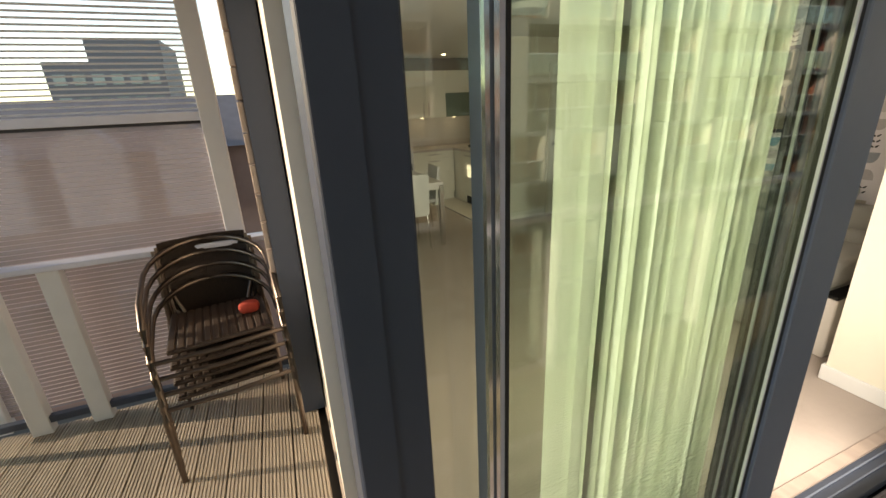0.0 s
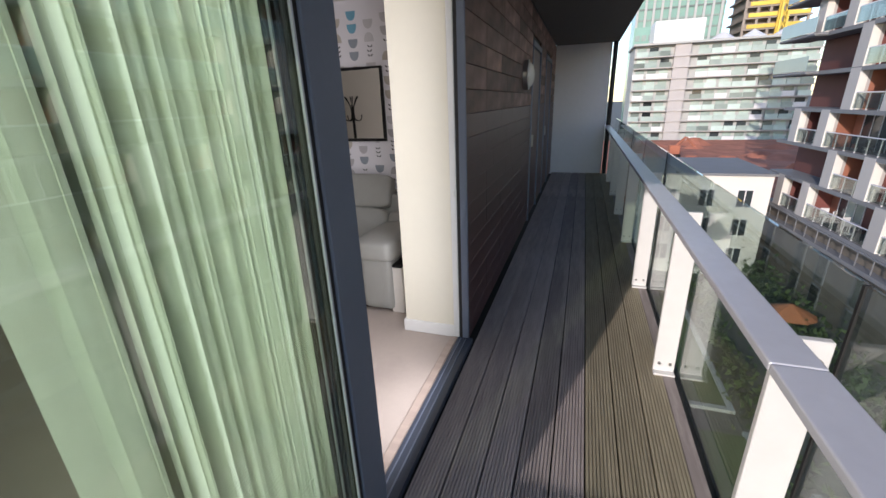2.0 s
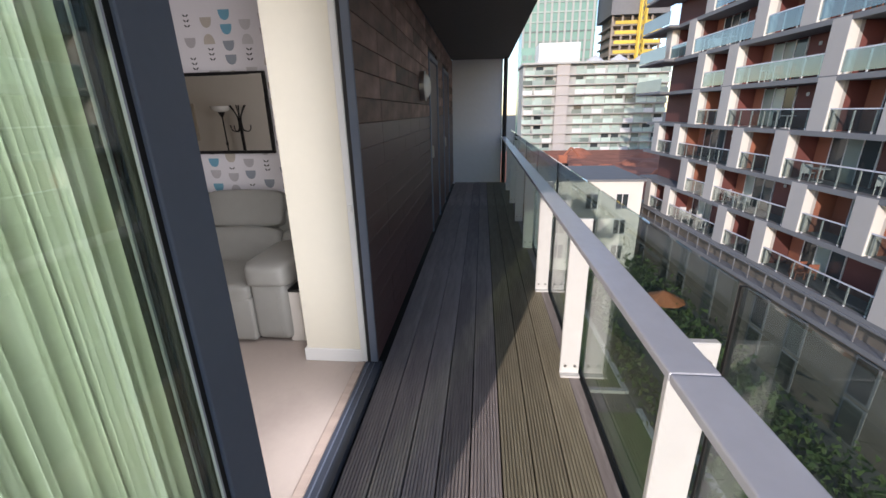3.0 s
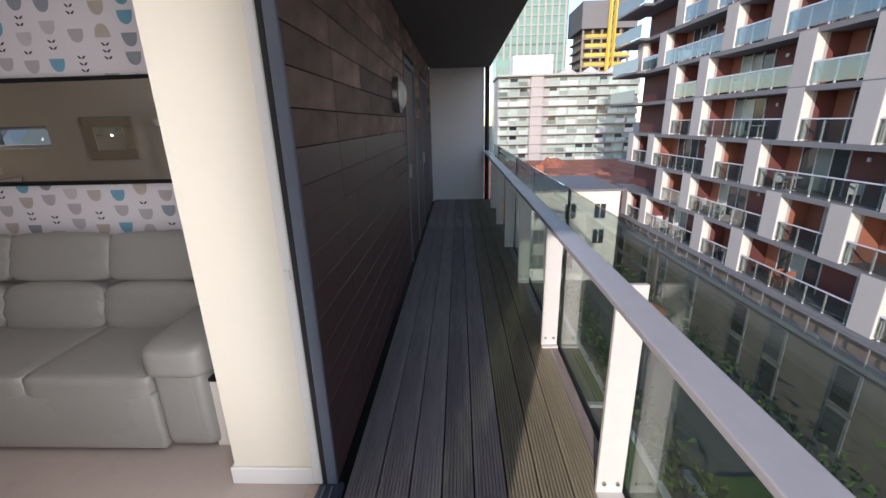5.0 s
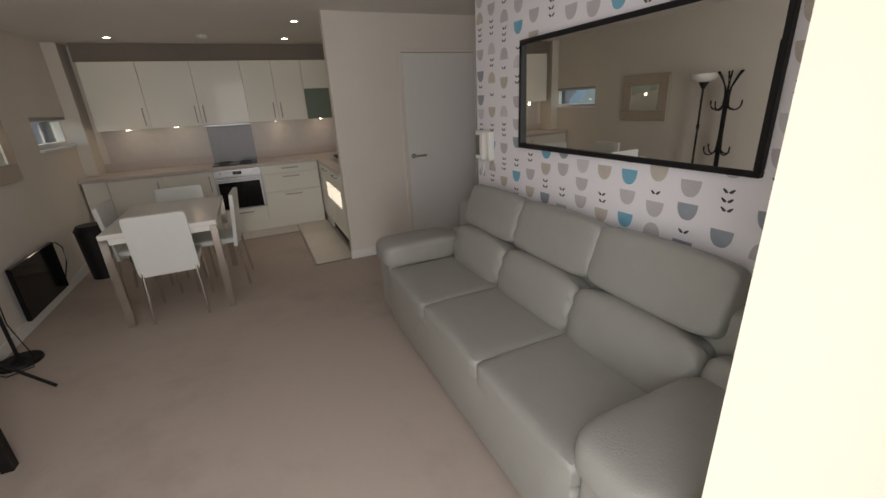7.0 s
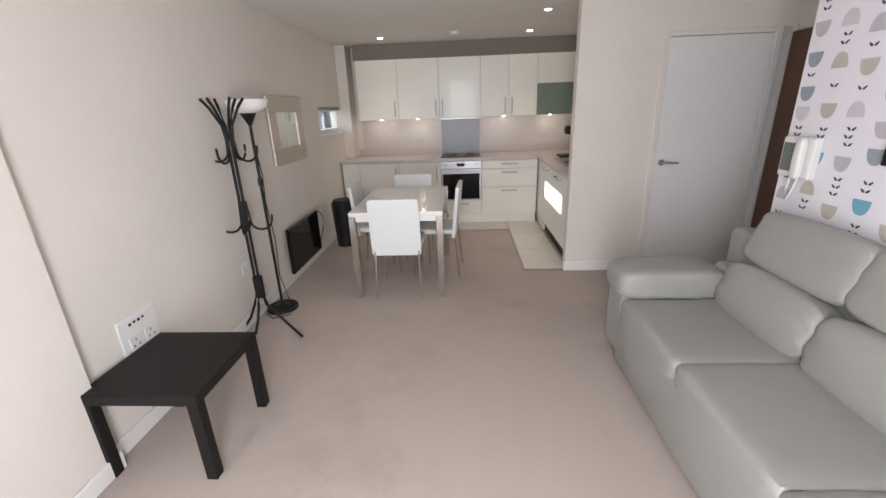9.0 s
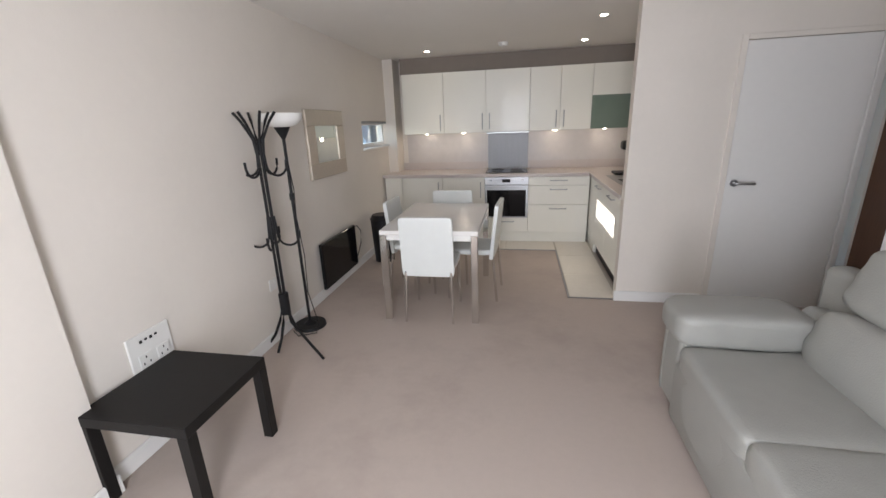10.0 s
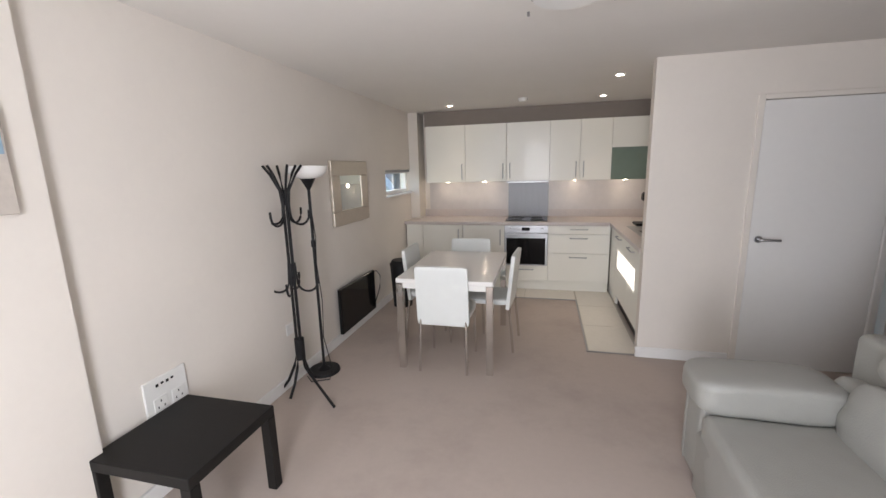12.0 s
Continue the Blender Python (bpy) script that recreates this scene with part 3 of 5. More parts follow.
def leaf_pair(bm, y, z):
    for s in (-1, 1):
        pts = [(0.001 * s, -0.003), (0.008 * s, 0.004), (0.019 * s, 0.010), (0.024 * s, 0.007), (0.014 * s, -0.006), (0.005 * s, -0.008)]
        bm.faces.new([bm.verts.new((XR - 0.0015, y + a, z + b)) for a, b in pts])


rng = random.Random(17)
inks = {"grey": mat("mauve_grey_print", (0.50, 0.475, 0.50), 0.85, scale=160, vary=0.2), "pale": mat("pale_grey_print", (0.60, 0.58, 0.60), 0.85, scale=160, vary=0.15), "taupe": mat("taupe_print", (0.52, 0.47, 0.42), 0.85, scale=160, vary=0.2), "slate": mat("slate_print", (0.30, 0.33, 0.38), 0.85, scale=160, vary=0.2), "teal": mat("teal_print", (0.17, 0.40, 0.54), 0.85, scale=160, vary=0.15), "dark": mat("charcoal_print", (0.06, 0.06, 0.07), 0.85, scale=120, vary=0.1)}
sheets = {k: bmesh.new() for k in inks}
y = 1.305
while y < 3.70:
    z, last = 0.05 + rng.uniform(0, 0.12), ""
    while z < ZC - 0.11:
        kind = rng.choice([k for k in ("bowl", "bowl", "hump", "leaves", "leaves") if (k != last or k == "bowl") and (k, last) != ("hump", "bowl")])
        if kind == "leaves":
            for _ in range(rng.choice((1, 2, 2, 3))):
                leaf_pair(sheets["dark"], y + rng.uniform(-0.004, 0.004), z + 0.012)
                z += 0.034
            z += 0.012
        else:
            ink = rng.choice(("grey", "grey", "pale", "taupe", "slate", "slate", "teal") if kind == "bowl" else ("grey", "grey", "pale", "taupe"))
            half_bowl(sheets[ink], y, z + (0.068 if kind == "bowl" else 0.0), 0.087, 0.068, kind == "hump")
            z += 0.094
        z += rng.choice((0.0, 0.0, 0.015, 0.04))
        last = kind
    y += 0.1485
wall_e = bpy.data.objects["wall_east"]
for k in inks:
    ob = part("wallpaper_print", sheets[k], inks[k], wall_e)
    ob["kind"] = "stuff"

# ---- long mirror over the sofa ----
mir = thing("long_mirror", "long landscape wall mirror in a thin black frame", "mirror", (XR, 0, 0))
y0, y1, z0, z1 = 1.80, 3.18, 1.235, 1.835
glass = part("mirror_glass", B(-0.003, 0.003, (y0 - y1) / 2 + 0.018, (y1 - y0) / 2 - 0.018, (z0 - z1) / 2 + 0.018, (z1 - z0) / 2 - 0.018), M_MIRROR, mir)
glass.matrix_basis = pose(-0.016, (y0 + y1) / 2, (z0 + z1) / 2, 0, -0.5, -0.85)
for b in ((y0, y1, z0, z0 + 0.024), (y0, y1, z1 - 0.024, z1), (y0, y0 + 0.024, z0 + 0.024, z1 - 0.024), (y1 - 0.024, y1, z0 + 0.024, z1 - 0.024)):
    part("frame_bar", B(-0.03, -0.002, *b, bev=0.003), M_BLACK, mir)

# ---- intercom ----
ic = thing("intercom", "white wall intercom with handset and grey screen", "intercom", (XR, 3.50, 1.12))
part("back_box", B(-0.045, -0.002, 0.0, 0.20, 0, 0.20, bev=0.008, seg=2), M_PLASTIC, ic)
part("screen", B(-0.049, -0.045, 0.11, 0.185, 0.03, 0.17), mat("grey_screen", (0.16, 0.18, 0.16), 0.2, scale=20, vary=0.1), ic, "grey display")
bm = bmesh.new()
bm_puff(bm, (-0.065, 0.05, 0.10), (0.04, 0.05, 0.20), 4, 6)
part("handset", bm, M_PLASTIC, ic, smooth=True)
bm = bmesh.new()
bm_tube(bm, [(-0.05, 0.05, 0.0), (-0.055, 0.06, -0.06), (-0.055, 0.08, -0.11), (-0.055, 0.10, -0.06), (-0.04, 0.11, 0.0)], 0.006)
part("cord", bm, M_PLASTIC, ic, smooth=True)


# ---- sofa ----
def cushion(bm, c, size, p=8.0, crown=0.0, crease=0.0, seed=1, n=18, rot=None):
    """A stuffed leather cushion: rounded block, swollen in the middle, creased towards its sides."""
    tmp = bmesh.new()
    bmesh.ops.create_cube(tmp, size=2.0)
    bmesh.ops.subdivide_edges(tmp, edges=tmp.edges[:], cuts=n, use_grid_fill=True)
    for v in tmp.verts:
        u = v.co.copy()
        k = (abs(u.x) ** p + abs(u.y) ** p + abs(u.z) ** p) ** (1 / p)
        u /= k
        sx, sy, sz = (1 - u.x * u.x), (1 - u.y * u.y), (1 - u.z * u.z)
        pull = crease * (u.y ** 4) * math.sin(9 * u.z + 5 * u.x + seed) * (0.6 + 0.4 * math.sin(17 * u.x + 2 * seed))
        w = Vector((u.x * (size[0] / 2 + crown * max(sy * sz, 0)) + pull, u.y * size[1] / 2, u.z * (size[2] / 2 + crown * max(sx * sy, 0)) + pull))
        v.co = (rot @ w if rot else w) + Vector(c)
    me = bpy.data.meshes.new("tmp")
    tmp.to_mesh(me)
    tmp.free()
    bm.from_mesh(me)
    bpy.data.meshes.remove(me)


def sofa():
    s = thing("sofa", "pale grey leather three-seat sofa with padded arms and headrests", "sofa", (2.815, 1.46, 0.0))
    L, D, aw = 2.42, 0.79, 0.28
    part("base", B(0.03, D - 0.02, 0.05, L - 0.05, 0.03, 0.30, bev=0.03, seg=3), M_LEATHER, s, smooth=True)
    part("plinth", B(0.08, D - 0.03, 0.12, L - 0.12, 0.0, 0.035), M_BLACK, s)
    seat = (L - 2 * aw) / 3
    part("front_panel", B(-0.018, 0.05, aw - 0.02, L - aw + 0.02, 0.03, 0.345, bev=0.02, seg=3), M_LEATHER, s, smooth=True)

    def pad(name, c, size, *a, **k):
        bm = bmesh.new()
        cushion(bm, c, size, *a, **k)
        part(name, bm, M_LEATHER, s, smooth=True)

    lean, back = Matrix.Rotation(radians(16), 3, "Y"), Matrix.Rotation(radians(19), 3, "Y")
    for i in range(3):
        c = aw + seat * (i + 0.5)
        pad("seat_cushion", (0.295, c, 0.235), (0.62, seat + 0.014, 0.41), 20, 0.005, 0.003, i)
        pad("back_cushion", (0.578, c, 0.535), (0.18, seat + 0.012, 0.285), 5.0, 0.014, 0.008, i + 3, rot=lean)
        pad("headrest", (0.690, c, 0.808), (0.14, seat + 0.014, 0.285), 7.0, 0.012, 0.005, i + 6, rot=back)
    for c, w, top in ((aw - 0.105, 0.21, 0.0), (L - aw + 0.09, 0.18, 0.05)):
        pad("back_end", (0.605 + top / 2, c, 0.52 - top / 2), (0.17, w, 0.26 - top), 5.0, 0.008, 0.006, 4, rot=lean)
    for c, i in ((aw / 2, 1), (L - aw / 2, 2)):
        pad("arm_side", (0.35, c, 0.255), (0.70, aw - 0.03, 0.45), 14, 0.004, 0.002, i, n=12)
        pad("arm_pad", (0.275, c, 0.512), (0.60, aw + 0.04, 0.175), 5.5, 0.010, 0.004, i + 2)
        bm = bmesh.new()
        yy = c - (aw - 0.03) / 2 + 0.06 if i == 1 else c + (aw - 0.03) / 2 - 0.06
        bm_tube(bm, [(-0.0015, yy, 0.06), (-0.003, yy, 0.25), (-0.0015, yy, 0.42)], 0.003, 6)
        part("seam", bm, M_LEATHER, s, smooth=True)
    part("back_panel", B(0.66, D, 0.05, L - 0.05, 0.05, 0.80, bev=0.04, seg=3), M_LEATHER, s, smooth=True)
    return s


sofa()
box = thing("storage_box", "cream storage box standing beside the sofa arm", "box", (2.86, 1.40, 0.0))
part("body", B(0, 0.45, 0, 0.105, 0.0, 0.38, bev=0.006), M_CREAM, box)
part("lid", B(-0.005, 0.455, -0.002, 0.107, 0.38, 0.40, bev=0.004), M_BLACK, box, "black lid")


# ---- low black table ----
def low_table():
    t = thing("side_table", "low square black-brown laminate side table", "table", (0.275, 2.735, 0))
    part("top", B(0, 0.52, 0, 0.51, 0.395, 0.445, bev=0.003), M_LACK, t)
    for x in (0.0, 0.47):
        for y in (0.0, 0.46):
            part("leg", B(x + 0.001, x + 0.05, y + 0.001, y + 0.05, 0, 0.395, bev=0.002), M_LACK, t)


low_table()
sk = thing("socket_plate", "white wall plate with several sockets and black marks", "socket", (XL, 3.03, 0.40))
part("plate", B(0.0, 0.012, 0, 0.235, 0.0, 0.21, bev=0.003), M_PLASTIC, sk)
for i in range(4):
    part("terminal", B(0.012, 0.017, 0.06 + 0.028 * i, 0.075 + 0.028 * i, 0.165 + 0.004 * (i % 2), 0.18, bev=0.002), M_BLACK, sk, "black aerial terminal")
for y in (0.035, 0.135):
    p = part("socket", B(0.012, 0.018, y, y + 0.075, 0.03, 0.11, bev=0.003), M_PLASTIC, sk)
    for a, b in ((0.035, 0.085), (0.018, 0.055), (0.052, 0.055)):
        part("slot", B(0.018, 0.0185, y + a, y + a + 0.006, 0.0 + b, b + 0.012), M_BLACK, p)
sw = thing("wall_socket", "white single wall socket behind the coat stand", "socket", (XL, 4.13, 0.39))
part("plate", B(0.0, 0.01, 0, 0.085, 0, 0.085, bev=0.003), M_PLASTIC, sw)
part("switch", B(0.01, 0.016, 0.05, 0.065, 0.05, 0.07, bev=0.002), M_PLASTIC, sw)
sc = thing("light_switch", "white wall socket on the boxed wall", "socket", (0.305, 2.2, 0.28))
part("plate", B(0.0, 0.01, 0, 0.145, 0, 0.085, bev=0.003), M_PLASTIC, sc)


# ---- coat stand ----
def coat_stand():
    c = thing("coat_stand", "black metal coat stand with curved double hooks", "coat stand", (0.375, 4.10, 0))
    for i in range(3):
        a = radians(90 + 120 * i)
        x, y = 0.016 * math.cos(a), 0.016 * math.sin(a)
        bm = bmesh.new()
        bm_tube(bm, [(x, y, 0.24), (x, y, 1.40)], 0.010)
        part("pole", bm, M_BLACK, c, smooth=True)
    bm = bmesh.new()
    bm_cyl(bm, (0, 0, 0.24), (0, 0, 0.40), 0.034, n=14)
    part("sleeve", bm, M_BLACK, c, smooth=True)
    for ang in (-28, 92, 212, 268):
        a = radians(ang)
        r = 0.40 if ang == -28 else 0.16
        u = Vector((math.cos(a), math.sin(a), 0))
        bm = bmesh.new()
        bm_tube(bm, [0.02 * u + Vector((0, 0, 0.30)), 0.05 * u + Vector((0, 0, 0.19)), r * u * 0.6 + Vector((0, 0, 0.09)), r * u + Vector((0, 0, 0.011))], 0.010)
        part("foot", bm, M_BLACK, c, smooth=True)
    for k in range(6):
        a = radians(60 * k + 20)
        u = Vector((math.cos(a), math.sin(a), 0))
        bm = bmesh.new()
        bm_tube(bm, [0.02 * u + Vector((0, 0, 1.36)), 0.03 * u + Vector((0, 0, 1.46)), 0.085 * u + Vector((0, 0, 1.57)), 0.125 * u + Vector((0, 0, 1.625))], 0.009)
        part("top_prong", bm, M_BLACK, c, smooth=True)
    for z, n, off in ((1.30, 4, 0), (0.82, 4, 20)):
        for k in range(n):
            a = radians(360 / n * k + off)
            u = Vector((math.cos(a), math.sin(a), 0))
            pts = [0.02 * u + Vector((0, 0, z + 0.14)), 0.028 * u + Vector((0, 0, z + 0.02))]
            pts += [(0.10 - 0.07 * math.cos(b)) * u + Vector((0, 0, z - 0.07 * math.sin(b))) for b in [radians(10 + 160 * j / 8) for j in range(9)]]
            pts += [0.172 * u + Vector((0, 0, z + 0.03))]
            bm = bmesh.new()
            bm_tube(bm, pts, 0.008)
            part("hook", bm, M_BLACK, c, smooth=True)
    return c


coat_stand()


# ---- uplighter ----
def uplighter():
    f = thing("floor_lamp", "black floor lamp with a white bowl shade", "floor lamp", (0.385, 4.38, 0))
    bm = bmesh.new()
    bm_cyl(bm, (0, 0, 0), (0, 0, 0.022), 0.125, 0.12, n=32)
    bm_cyl(bm, (0, 0, 0.022), (0, 0, 0.05), 0.05, 0.014, n=20)
    part("base", bm, M_BLACK, f, smooth=True)
    bm = bmesh.new()
    bm_cyl(bm, (0, 0, 0.04), (0, 0, 1.50), 0.011, n=12)
    part("pole", bm, M_BLACK, f, smooth=True)
    bm = bmesh.new()
    bm_cyl(bm, (0, 0, 1.45), (0, 0, 1.54), 0.012, 0.06, n=20)
    part("collar", bm, M_BLACK, f, smooth=True)
    bm = bmesh.new()
    prof = [(0.05, 1.53), (0.10, 1.545), (0.135, 1.575), (0.148, 1.62), (0.143, 1.622), (0.128, 1.58), (0.09, 1.555), (0.02, 1.545)]
    rings = [[bm.verts.new((r * math.cos(2 * math.pi * k / 32), r * math.sin(2 * math.pi * k / 32), z)) for k in range(32)] for r, z in prof]
    for a, b in zip(rings, rings[1:]):
        for k in range(32):
            bm.faces.new((a[k], a[(k + 1) % 32], b[(k + 1) % 32], b[k]))
    part("shade", bm, M_LAMPGLASS, f, "white opal bowl shade", smooth=True)
    bm = bmesh.new()
    bm_cyl(bm, (0, 0, 1.02), (0, 0, 1.07), 0.018, n=10)
    part("switch", bm, M_BLACK, f)
    bm = bmesh.new()
    pts = [(0.012, -0.01, 1.3), (0.035, -0.02, 1.1), (0.02, -0.015, 0.9), (0.045, -0.02, 0.6), (0.03, -0.02, 0.3), (0.10, -0.05, 0.06), (0.12, -0.13, 0.01), (0.0, -0.19, 0.008), (-0.08, -0.12, 0.008)]
    bm_tube(bm, pts, 0.004, 6)
    part("cord", bm, M_BLACK, f, smooth=True)


uplighter()

# ---- small framed mirror, heater, bin, picture ----
sm = thing("framed_mirror", "small rectangular mirror in a broad silvery-beige frame", "mirror", (XL, 0, 0))
M_FRAME = mat("champagne_frame", (0.50, 0.44, 0.36), 0.35, 0.3, scale=30, vary=0.1)
my0, my1, mz0, mz1 = 4.92, 5.66, 1.085, 1.672
for b in ((my0, my1, mz0, mz0 + 0.135), (my0, my1, mz1 - 0.135, mz1), (my0, my0 + 0.15, mz0 + 0.135, mz1 - 0.135), (my1 - 0.15, my1, mz0 + 0.135, mz1 - 0.135)):
    part("frame_bar", B(0.002, 0.032, *b, bev=0.008, seg=2), M_FRAME, sm)
part("mirror_glass", B(0.004, 0.018, my0 + 0.15, my1 - 0.15, mz0 + 0.135, mz1 - 0.135), M_DIMMED, sm)
ht = thing("panel_heater", "black glass wall panel heater with a curved cable", "heater", (XL, 0, 0))
part("panel", B(0.03, 0.065, 4.86, 5.62, 0.10, 0.53, bev=0.006), M_BGLASS, ht)
part("bracket", B(0.0, 0.03, 5.0, 5.06, 0.2, 0.45), M_BLACK, ht)
part("bracket", B(0.0, 0.03, 5.42, 5.48, 0.2, 0.45), M_BLACK, ht)
bm = bmesh.new()
bm_tube(bm, [(0.03, 5.60, 0.5), (0.05, 5.70, 0.50), (0.05, 5.80, 0.42), (0.04, 5.80, 0.28), (0.03, 5.70, 0.16), (0.03, 5.62, 0.14)], 0.005)
part("cable", bm, M_BLACK, ht, smooth=True)
bn = thing("waste_bin", "tall black plastic waste bin by the wall", "bin", (0.47, 6.05, 0))
bm = bmesh.new()
bm_cyl(bm, (0, 0, 0), (0, 0, 0.5), 0.11, 0.135, n=24)
part("body", bm, M_BLACK, bn, smooth=True)
bm = bmesh.new()
bm_cyl(bm, (0, 0, 0.5), (0, 0, 0.55), 0.14, 0.11, n=24)
part("lid", bm, M_BLACK, bn, smooth=True)
pic = thing("canvas_picture", "small pale canvas picture with a blue-grey top", "picture", (0.305, 2.38, 1.46))
part("canvas", B(0.002, 0.03, 0.0, 0.30, 0, 0.36, bev=0.003), mat("beige_canvas", (0.50, 0.45, 0.40), 0.8, scale=40, vary=0.15), pic)
part("painted_band", B(0.030, 0.032, 0.01, 0.29, 0.20, 0.30), mat("blue_band", (0.25, 0.36, 0.45), 0.8, scale=30, vary=0.2), pic)

# small high window
kw = thing("kitchen_window", "small high landscape window with a white frame", "window", (0, 0, 0))
wy0, wy1, wz0, wz1 = 6.245, 7.295, 1.272, 1.578
for b in ((wy0, wy1, wz0, wz0 + 0.045), (wy0, wy1, wz1 - 0.045, wz1), (wy0, wy0 + 0.045, wz0 + 0.045, wz1 - 0.045), (wy1 - 0.045, wy1, wz0 + 0.045, wz1 - 0.045)):
    part("window_frame", B(0.08, 0.15, *b, bev=0.003), M_WHITE, kw)
g = part("pane", B(0.11, 0.118, wy0 + 0.045, wy1 - 0.045, wz0 + 0.045, wz1 - 0.045), M_GLASS, kw)
g.visible_shadow = False
part("window_sill", B(0.15, XL + 0.03, wy0 - 0.02, wy1, wz0 - 0.02, wz0, bev=0.003), M_WHITE, kw)
part("blind_rail", B(0.16, 0.20, wy0 + 0.01, wy1 - 0.01, wz1 - 0.03, wz1 - 0.002), M_STEEL, kw)


# ---- dining set ----
def dining_table():
    t = thing("dining_table", "white-topped dining table with square steel legs", "dining table", (0.965, 4.55, 0))
    W_, L_ = 0.76, 1.10
    part("tabletop", B(0, W_, 0, L_, 0.715, 0.75, bev=0.004), M_FROST, t)
    for b in ((0.05, W_ - 0.05, 0.012, 0.03), (0.05, W_ - 0.05, L_ - 0.03, L_ - 0.012), (0.012, 0.03, 0.05, L_ - 0.05), (W_ - 0.03, W_ - 0.012, 0.05, L_ - 0.05)):
        part("apron", B(*b, 0.67, 0.715), M_PLASTIC, t)
    for x in (0, W_ - 0.055):
        for y in (0, L_ - 0.055):
            part("leg", B(x, x + 0.055, y, y + 0.055, 0, 0.715, bev=0.004), M_CHROME, t)


def dining_chair(at, turn):
    c = thing("dining_chair", "white faux-leather dining chair on slim metal legs", "chair", at, "chairs round the dining table", turn)
    bm = bmesh.new()
    bm_puff(bm, (0, 0.0, 0.445), (0.41, 0.42, 0.055), 6, 7)
    part("seat", bm, M_CHAIRW, c, smooth=True)
    bm = bmesh.new()
    bm_puff(bm, (0, -0.215, 0.62), (0.41, 0.035, 0.48), 22, 14, Matrix.Rotation(radians(6), 3, "X"))
    part("backrest", bm, M_CHAIRW, c, smooth=True)
    for x in (-0.18, 0.18):
        bm = bmesh.new()
        bm_tube(bm, [(x, -0.20, 0.44), (x * 1.05, -0.24, 0.0)], 0.011)
        part("leg", bm, M_CHROME, c, smooth=True)
        bm = bmesh.new()
        bm_tube(bm, [(x, 0.18, 0.44), (x * 1.05, 0.19, 0.0)], 0.011)
        part("leg", bm, M_CHROME, c, smooth=True)
    return c


dining_table()
ch = dining_chair((1.335, 4.77, 0), 0)
copy_thing(ch, pose(1.345, 5.55, 0, 0, 0, 180))
copy_thing(ch, pose(1.615, 5.20, 0, 0, 0, 86))
copy_thing(ch, pose(1.08, 5.30, 0, 0, 0, -91))

# ---- kitchen ----
def handle_bar(parent, x, y, z, length, upright):
    bm = bmesh.new()
    if upright:
        bm_tube(bm, [(x, y, z), (x, y - 0.03, z), (x, y - 0.03, z + length), (x, y, z + length)], 0.006)
    else:
        bm_tube(bm, [(x, y, z), (x, y - 0.03, z), (x + length, y - 0.03, z), (x + length, y, z)], 0.006)
    part("handle", bm, M_STEEL, parent, "brushed steel bar handle", smooth=True)


def base_unit(name, x0, x1, label, fronts):
    u = thing(name, label, "cabinet", (x0, YK, 0))
    w = x1 - x0
    part("body", B(0.001, w - 0.001, 0.022, 0.58, 0.14, 0.855), M_UNIT, u)
    part("plinth", B(0.0, w, 0.05, 0.07, 0.0, 0.14), M_UNIT, u)
    for z0_, z1_, hand in fronts:
        f = part("front", B(0.002, w - 0.002, 0.0, 0.020, z0_, z1_, bev=0.0025, seg=2), M_UNIT, u)
        if hand == "drawer":
            handle_bar(f, w / 2 - 0.10, 0, z1_ - 0.045, 0.20, False)
        elif hand == "right":
            handle_bar(f, w - 0.05, 0, z1_ - 0.25, 0.19, True)
    return u


base_unit("base_cabinet", 0.50, 1.04, "cream gloss base cabinet with a bar handle", [(0.145, 0.85, "right")])
base_unit("base_cabinet", 1.04, 1.585, "cream gloss base cabinet with a bar handle", [(0.145, 0.85, "right")])
base_unit("drawer_unit", 2.13, 2.86, "cream gloss drawer unit with three drawers", [(0.145, 0.50, "drawer"), (0.505, 0.74, "drawer"), (0.745, 0.85, "drawer")])
fl = thing("filler_panel", "cream gloss end panel beside the wall", "cabinet", (XL + 0.02, YK, 0))
part("panel", B(0, 0.225, 0.01, 0.58, 0.0, 0.855), M_UNIT, fl)
ov = thing("built_in_oven", "steel built-in oven with a black glass door", "oven", (1.585, YK, 0))
part("housing", B(0.001, 0.544, 0.022, 0.58, 0.14, 0.855), M_UNIT, ov)
part("plinth", B(0.0, 0.545, 0.05, 0.07, 0.0, 0.14), M_UNIT, ov)
part("control_panel", B(0.003, 0.542, -0.004, 0.02, 0.755, 0.852, bev=0.002), M_STEEL, ov)
part("display", B(0.22, 0.32, -0.006, -0.004, 0.785, 0.825), M_BGLASS, ov)
for x in (0.07, 0.47):
    bm = bmesh.new()
    bm_cyl(bm, (x, -0.004, 0.803), (x, -0.028, 0.803), 0.02, 0.017, n=18)
    part("knob", bm, M_STEEL, ov, smooth=True)
dr = part("door", B(0.003, 0.542, -0.006, 0.02, 0.335, 0.750, bev=0.003), M_STEEL, ov)
part("window", B(0.03, 0.515, -0.009, -0.006, 0.35, 0.69), M_BGLASS, dr, "black oven glass")
handle_bar(dr, 0.05, -0.006, 0.715, 0.445, False)
lw = part("drawer_front", B(0.003, 0.542, 0.0, 0.02, 0.145, 0.328, bev=0.0025), M_UNIT, ov)
handle_bar(lw, 0.17, 0, 0.285, 0.20, False)

